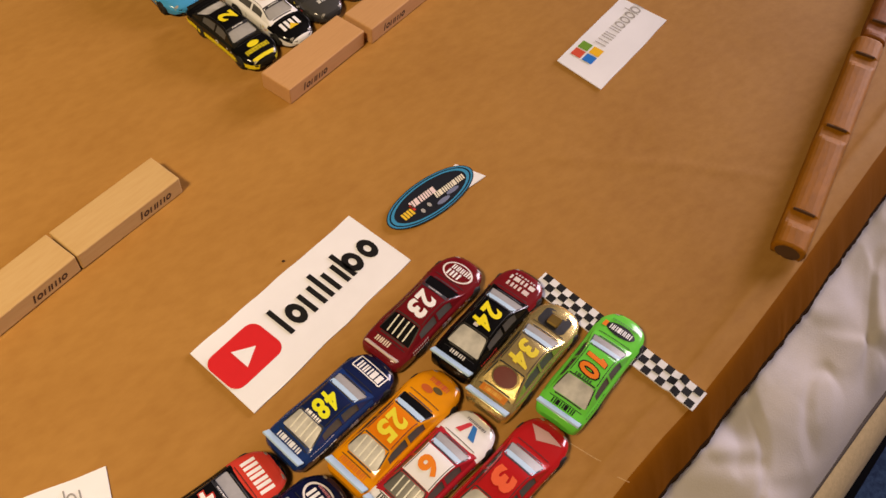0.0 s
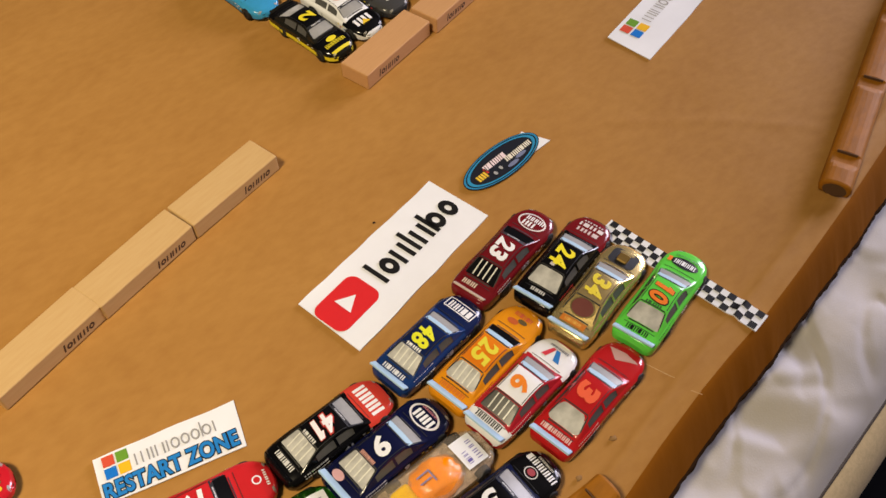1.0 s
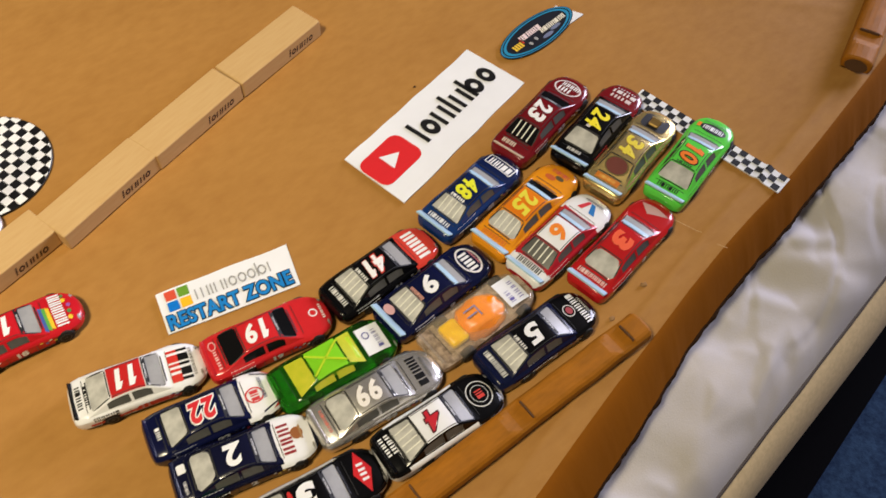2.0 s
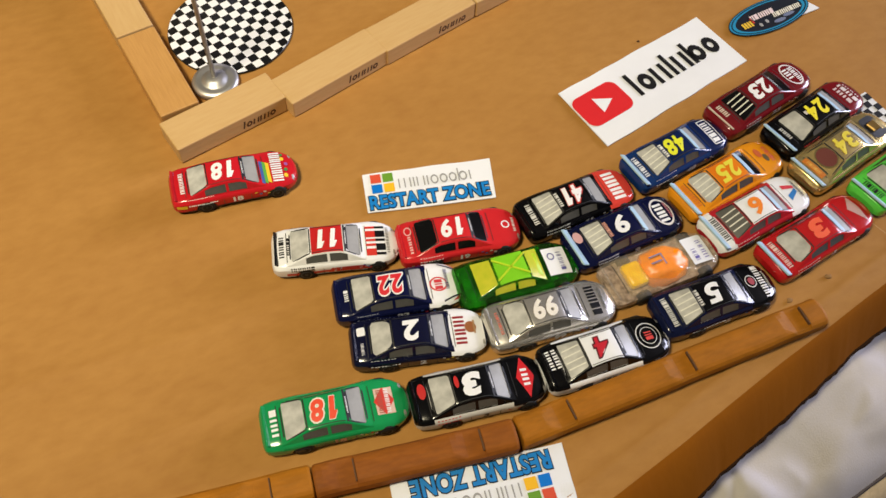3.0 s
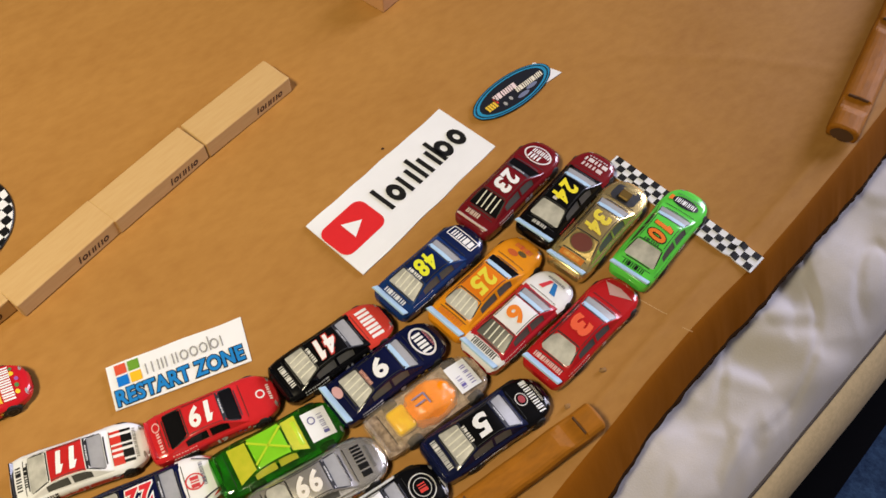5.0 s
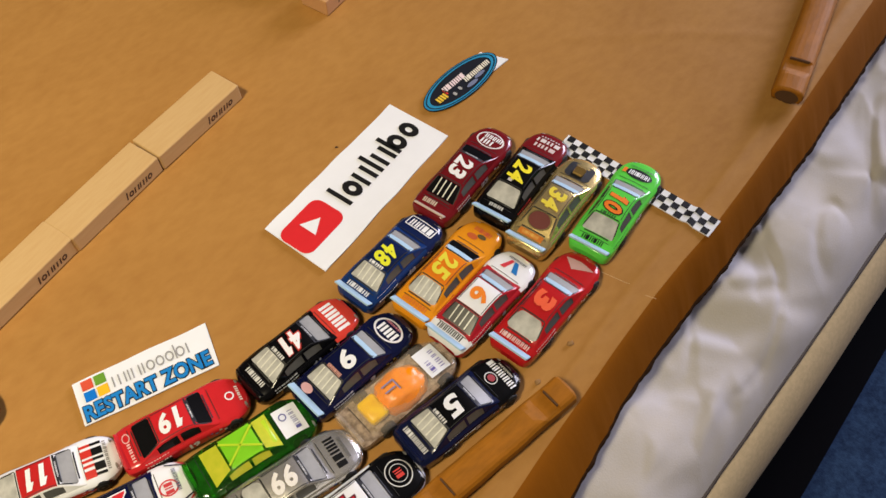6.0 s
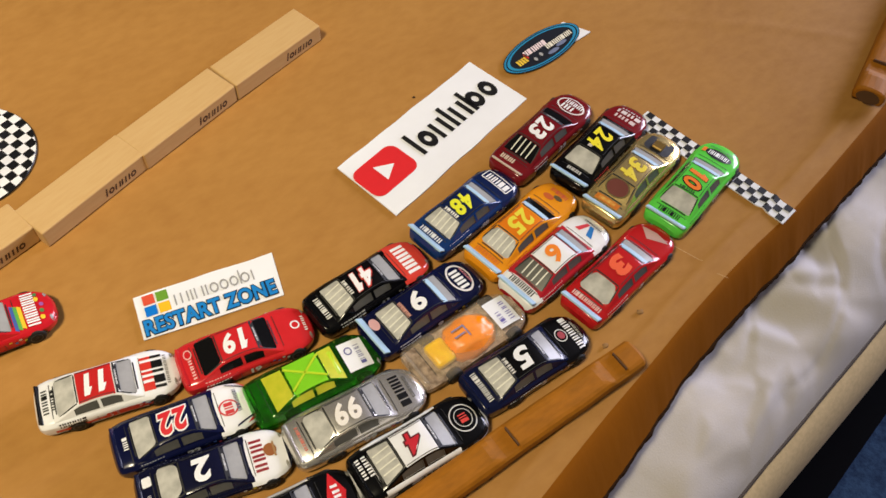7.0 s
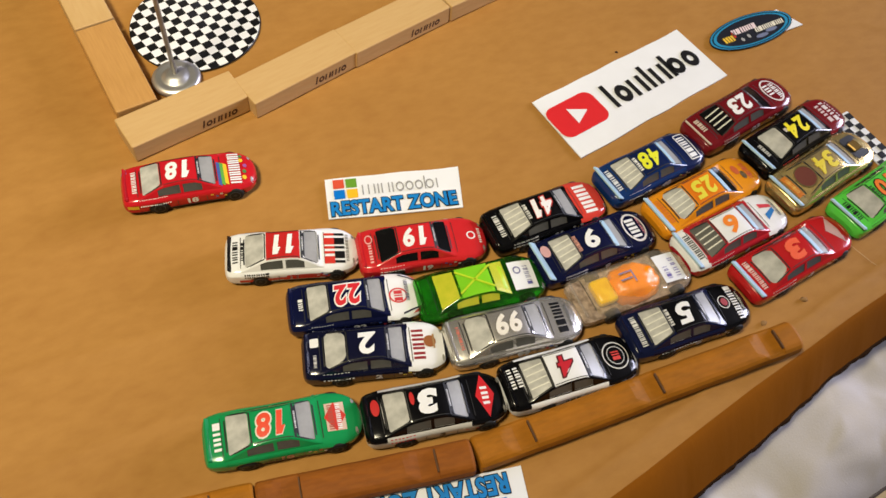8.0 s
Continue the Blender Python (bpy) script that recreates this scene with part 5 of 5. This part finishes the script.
clear_car(-0.0900, -0.1150, -7.5, "see-through green plastic toy car with a paper hood label", GREENPLASTIC, LIMEPLASTIC, mat("yellow pane", (0.46, 0.50, 0.03), 0.2, coat=0.3, var=0.5, scale=220, rgb2=(0.66, 0.60, 0.05)), (0.20, 0.56, 0.02), mat("dark green plastic", (0.03, 0.22, 0.03), 0.25, var=0.7, scale=200, rgb2=(0.01, 0.07, 0.012)), [strokes(6, -0.0066, -0.0042, 0.012, 0.003, 4, 0.16), oval(0.003, 0.0025, 0.0024, 0.0022, 18, 0.7)], (0.10, 0.10, 0.30))
clear_car(-0.0135, -0.1430, -0.5, "see-through clear plastic toy car with orange inside", CLEARPLASTIC, ORANGEPLASTIC, mat("clear warm plastic", (0.92, 0.74, 0.42), 0.06, spec=0.6, coat=1.0, alpha=0.12, var=0.4, scale=180, rgb2=(0.90, 0.56, 0.16), bump=0.6, bump_scale=150), None, mat("grey-white plastic", (0.50, 0.38, 0.29), 0.25, var=1.0, scale=260, rgb2=(0.12, 0.07, 0.04)), [strokes(6, -0.0070, -0.0048, 0.013, 0.0032, 6, 0.16), strokes(4, -0.0070, 0.0012, 0.008, 0.0030, 8, 0.16)], (0.14, 0.12, 0.40))

# gold car with an open engine bay
gold = toy_car(0.1380, -0.1175, 12, "shiny gold toy car with brown rear window, open engine bay", GOLD, number="34", number_rgb=(0.72, 0.60, 0.06), strip=True, slats=False, metal=0.82, rear=paint(GOLD, 0.82), length=1.06, side=(0.5, 0.4, 0.1), prints=[
    (DECK, -0.0290, 0, rect(-0.0080, -0.0020, 0.0160, 0.0040), (0.55, 0.17, 0.02), "orange panel"), deck_word(6, 0.0020, 0.011, (0.70, 0.42, 0.10), "pale orange bars", -0.0290)])
part("engine_bay", print_bm(round_rect(-0.0085, -0.0062, 0.017, 0.0122, 0.003), car_lay(HOOD, 0.0240, 0, 0.0002)), CHASSIS, gold, "dark open engine bay")
part("engine", box_bm(0.006, 0.007, 0.0022, (0.0235, 0, 0.0114), 0.0006, 1), mat("engine gold", (0.35, 0.22, 0.06), 0.3, metal=0.7, var=0.4), gold, "small gold engine")
part("rear_pane", print_bm(oval(0, 0, 0.0048, 0.0070, 28), lambda u, v: (-0.0208 + u, v, surface_z((-0.0208 + u) / MM, v / MM, True) * MM + 0.0004), 0.002), mat("mauve pane", (0.17, 0.055, 0.05), 0.15, coat=0.4, var=0.2), gold, "brown oval rear pane")
part("pane_rim", print_bm(oval(0, 0, 0.0054, 0.0077, 32, 0.88), lambda u, v: (-0.0208 + u, v, surface_z((-0.0208 + u) / MM, v / MM, True) * MM + 0.0006)), mat("polished gold", (0.85, 0.66, 0.30), 0.15, metal=0.9, var=0.2), gold, "polished gold rim")

# cars parked behind the far blocks
PARKED = "toy cars parked behind blocks"
toy_car(0.1500, 0.1920, -84, "black and yellow toy car parked behind a block", (0.012, 0.011, 0.008), hood=BLACK, roof=BLACK, deck=BLACK, number="2", number_rgb=(0.75, 0.62, 0.03), slats=False, bumper=(0.75, 0.62, 0.02), group=PARKED, prints=[
    (HOOD, 0.0215, 0, oval(0, 0, 0.0046, 0.0024, 20), (0.72, 0.60, 0.03), "yellow emblem"), hood_word(8, 0.0034, 0.0185, (0.72, 0.60, 0.03), "yellow word mark as bars", 0.0262), (HOOD, 0.0330, 0, rect(-0.0090, -0.0012, 0.018, 0.0024), (0.72, 0.60, 0.03), "yellow nose band")] + [(place, 0.0, 0.0055, rect(-0.036, -0.0028, 0.072, 0.0042, 0, 0.002), (0.72, 0.60, 0.03), "yellow side band") for place in (RIGHT, LEFT)])
toy_car(0.1815, 0.1960, -84, "white and black toy car parked behind a block", WHITE, hood=BLACK, slats=False, group=PARKED, prints=[
    (ROOF, -0.0040, 0, oval(0, 0, 0.0046, 0.0050, 22, 0.6), (0.55, 0.04, 0.03), "red ring mark"),
    hood_word(3, 0.0070, 0.0160, WHITE, "white word mark as bars", 0.0235, 0, 2, 0.32), (HOOD, 0.0255, 0, [[(-0.004, -0.0022), (0.004, -0.0022), (0, 0.0022)]], (0.75, 0.50, 0.03), "yellow triangle")])
toy_car(0.2125, 0.2030, -84, "black and silver toy car parked behind blocks", (0.03, 0.03, 0.032), hood=(0.05, 0.05, 0.052), slats=False, group=PARKED, prints=[hood_word(3, 0.003, 0.008, (0.5, 0.5, 0.5), "pale bars", 0.024)])
toy_car(0.2435, 0.2100, -84, "orange toy car parked behind blocks", ORANGE, slats=False, group=PARKED)
toy_car(0.1370, 0.2700, -86, "light blue toy car parked nose to tail with another", (0.03, 0.28, 0.55), slats=False, group=PARKED)


# ---- small marks and crumbs on the board ----
def crumb(x, y, r, name, label, rgb):
    bm = bmesh.new()
    bmesh.ops.create_icosphere(bm, subdivisions=2, radius=r, matrix=Matrix.Translation((x, y, 0.0004)) @ Matrix.Diagonal((1, 0.7, 0.22, 1)))
    for v in bm.verts:
        v.co += Vector((noise.noise(v.co * 900), noise.noise(v.co * 900 + Vector((5, 5, 5))), 0)) * r * 0.5
    return tagged(part(name, bm, mat(name + " surface", rgb, 0.9, spec=0.05, var=0.3, scale=600), smooth=True), label, "crumb")


crumb(0.073, 0.0195, 0.0010, "dark_speck", "tiny dark speck on the cardboard", (0.04, 0.02, 0.015))
crumb(0.0770, -0.1845, 0.0022, "cardboard_scrap", "small torn brown cardboard scrap", (0.30, 0.17, 0.07))
crumb(0.0470, -0.1885, 0.0019, "cardboard_scrap", "small torn brown cardboard scrap beside a log", (0.36, 0.21, 0.08))
crumb(-0.245, -0.168, 0.0006, "dark_speck", "tiny dark speck on the cardboard", (0.04, 0.02, 0.015))


def scuff(x, y, length, turn):
    """A pale scratch in the paper skin of the board."""
    bm = print_bm(rect(-length / 2, -0.00025, length, 0.0005, 0.3), flat(x, y, turn, 0.0004), 0.002)
    return tagged(part("scratch_mark", bm, mat("scratched cardboard", (0.52, 0.33, 0.15), 0.9, spec=0.05, var=0.6, scale=900)), "short pale scratch in the brown cardboard", "scratch")


scuff(0.1277, -0.1738, 0.018, -73)
scuff(0.1325, -0.1963, 0.0065, -65)
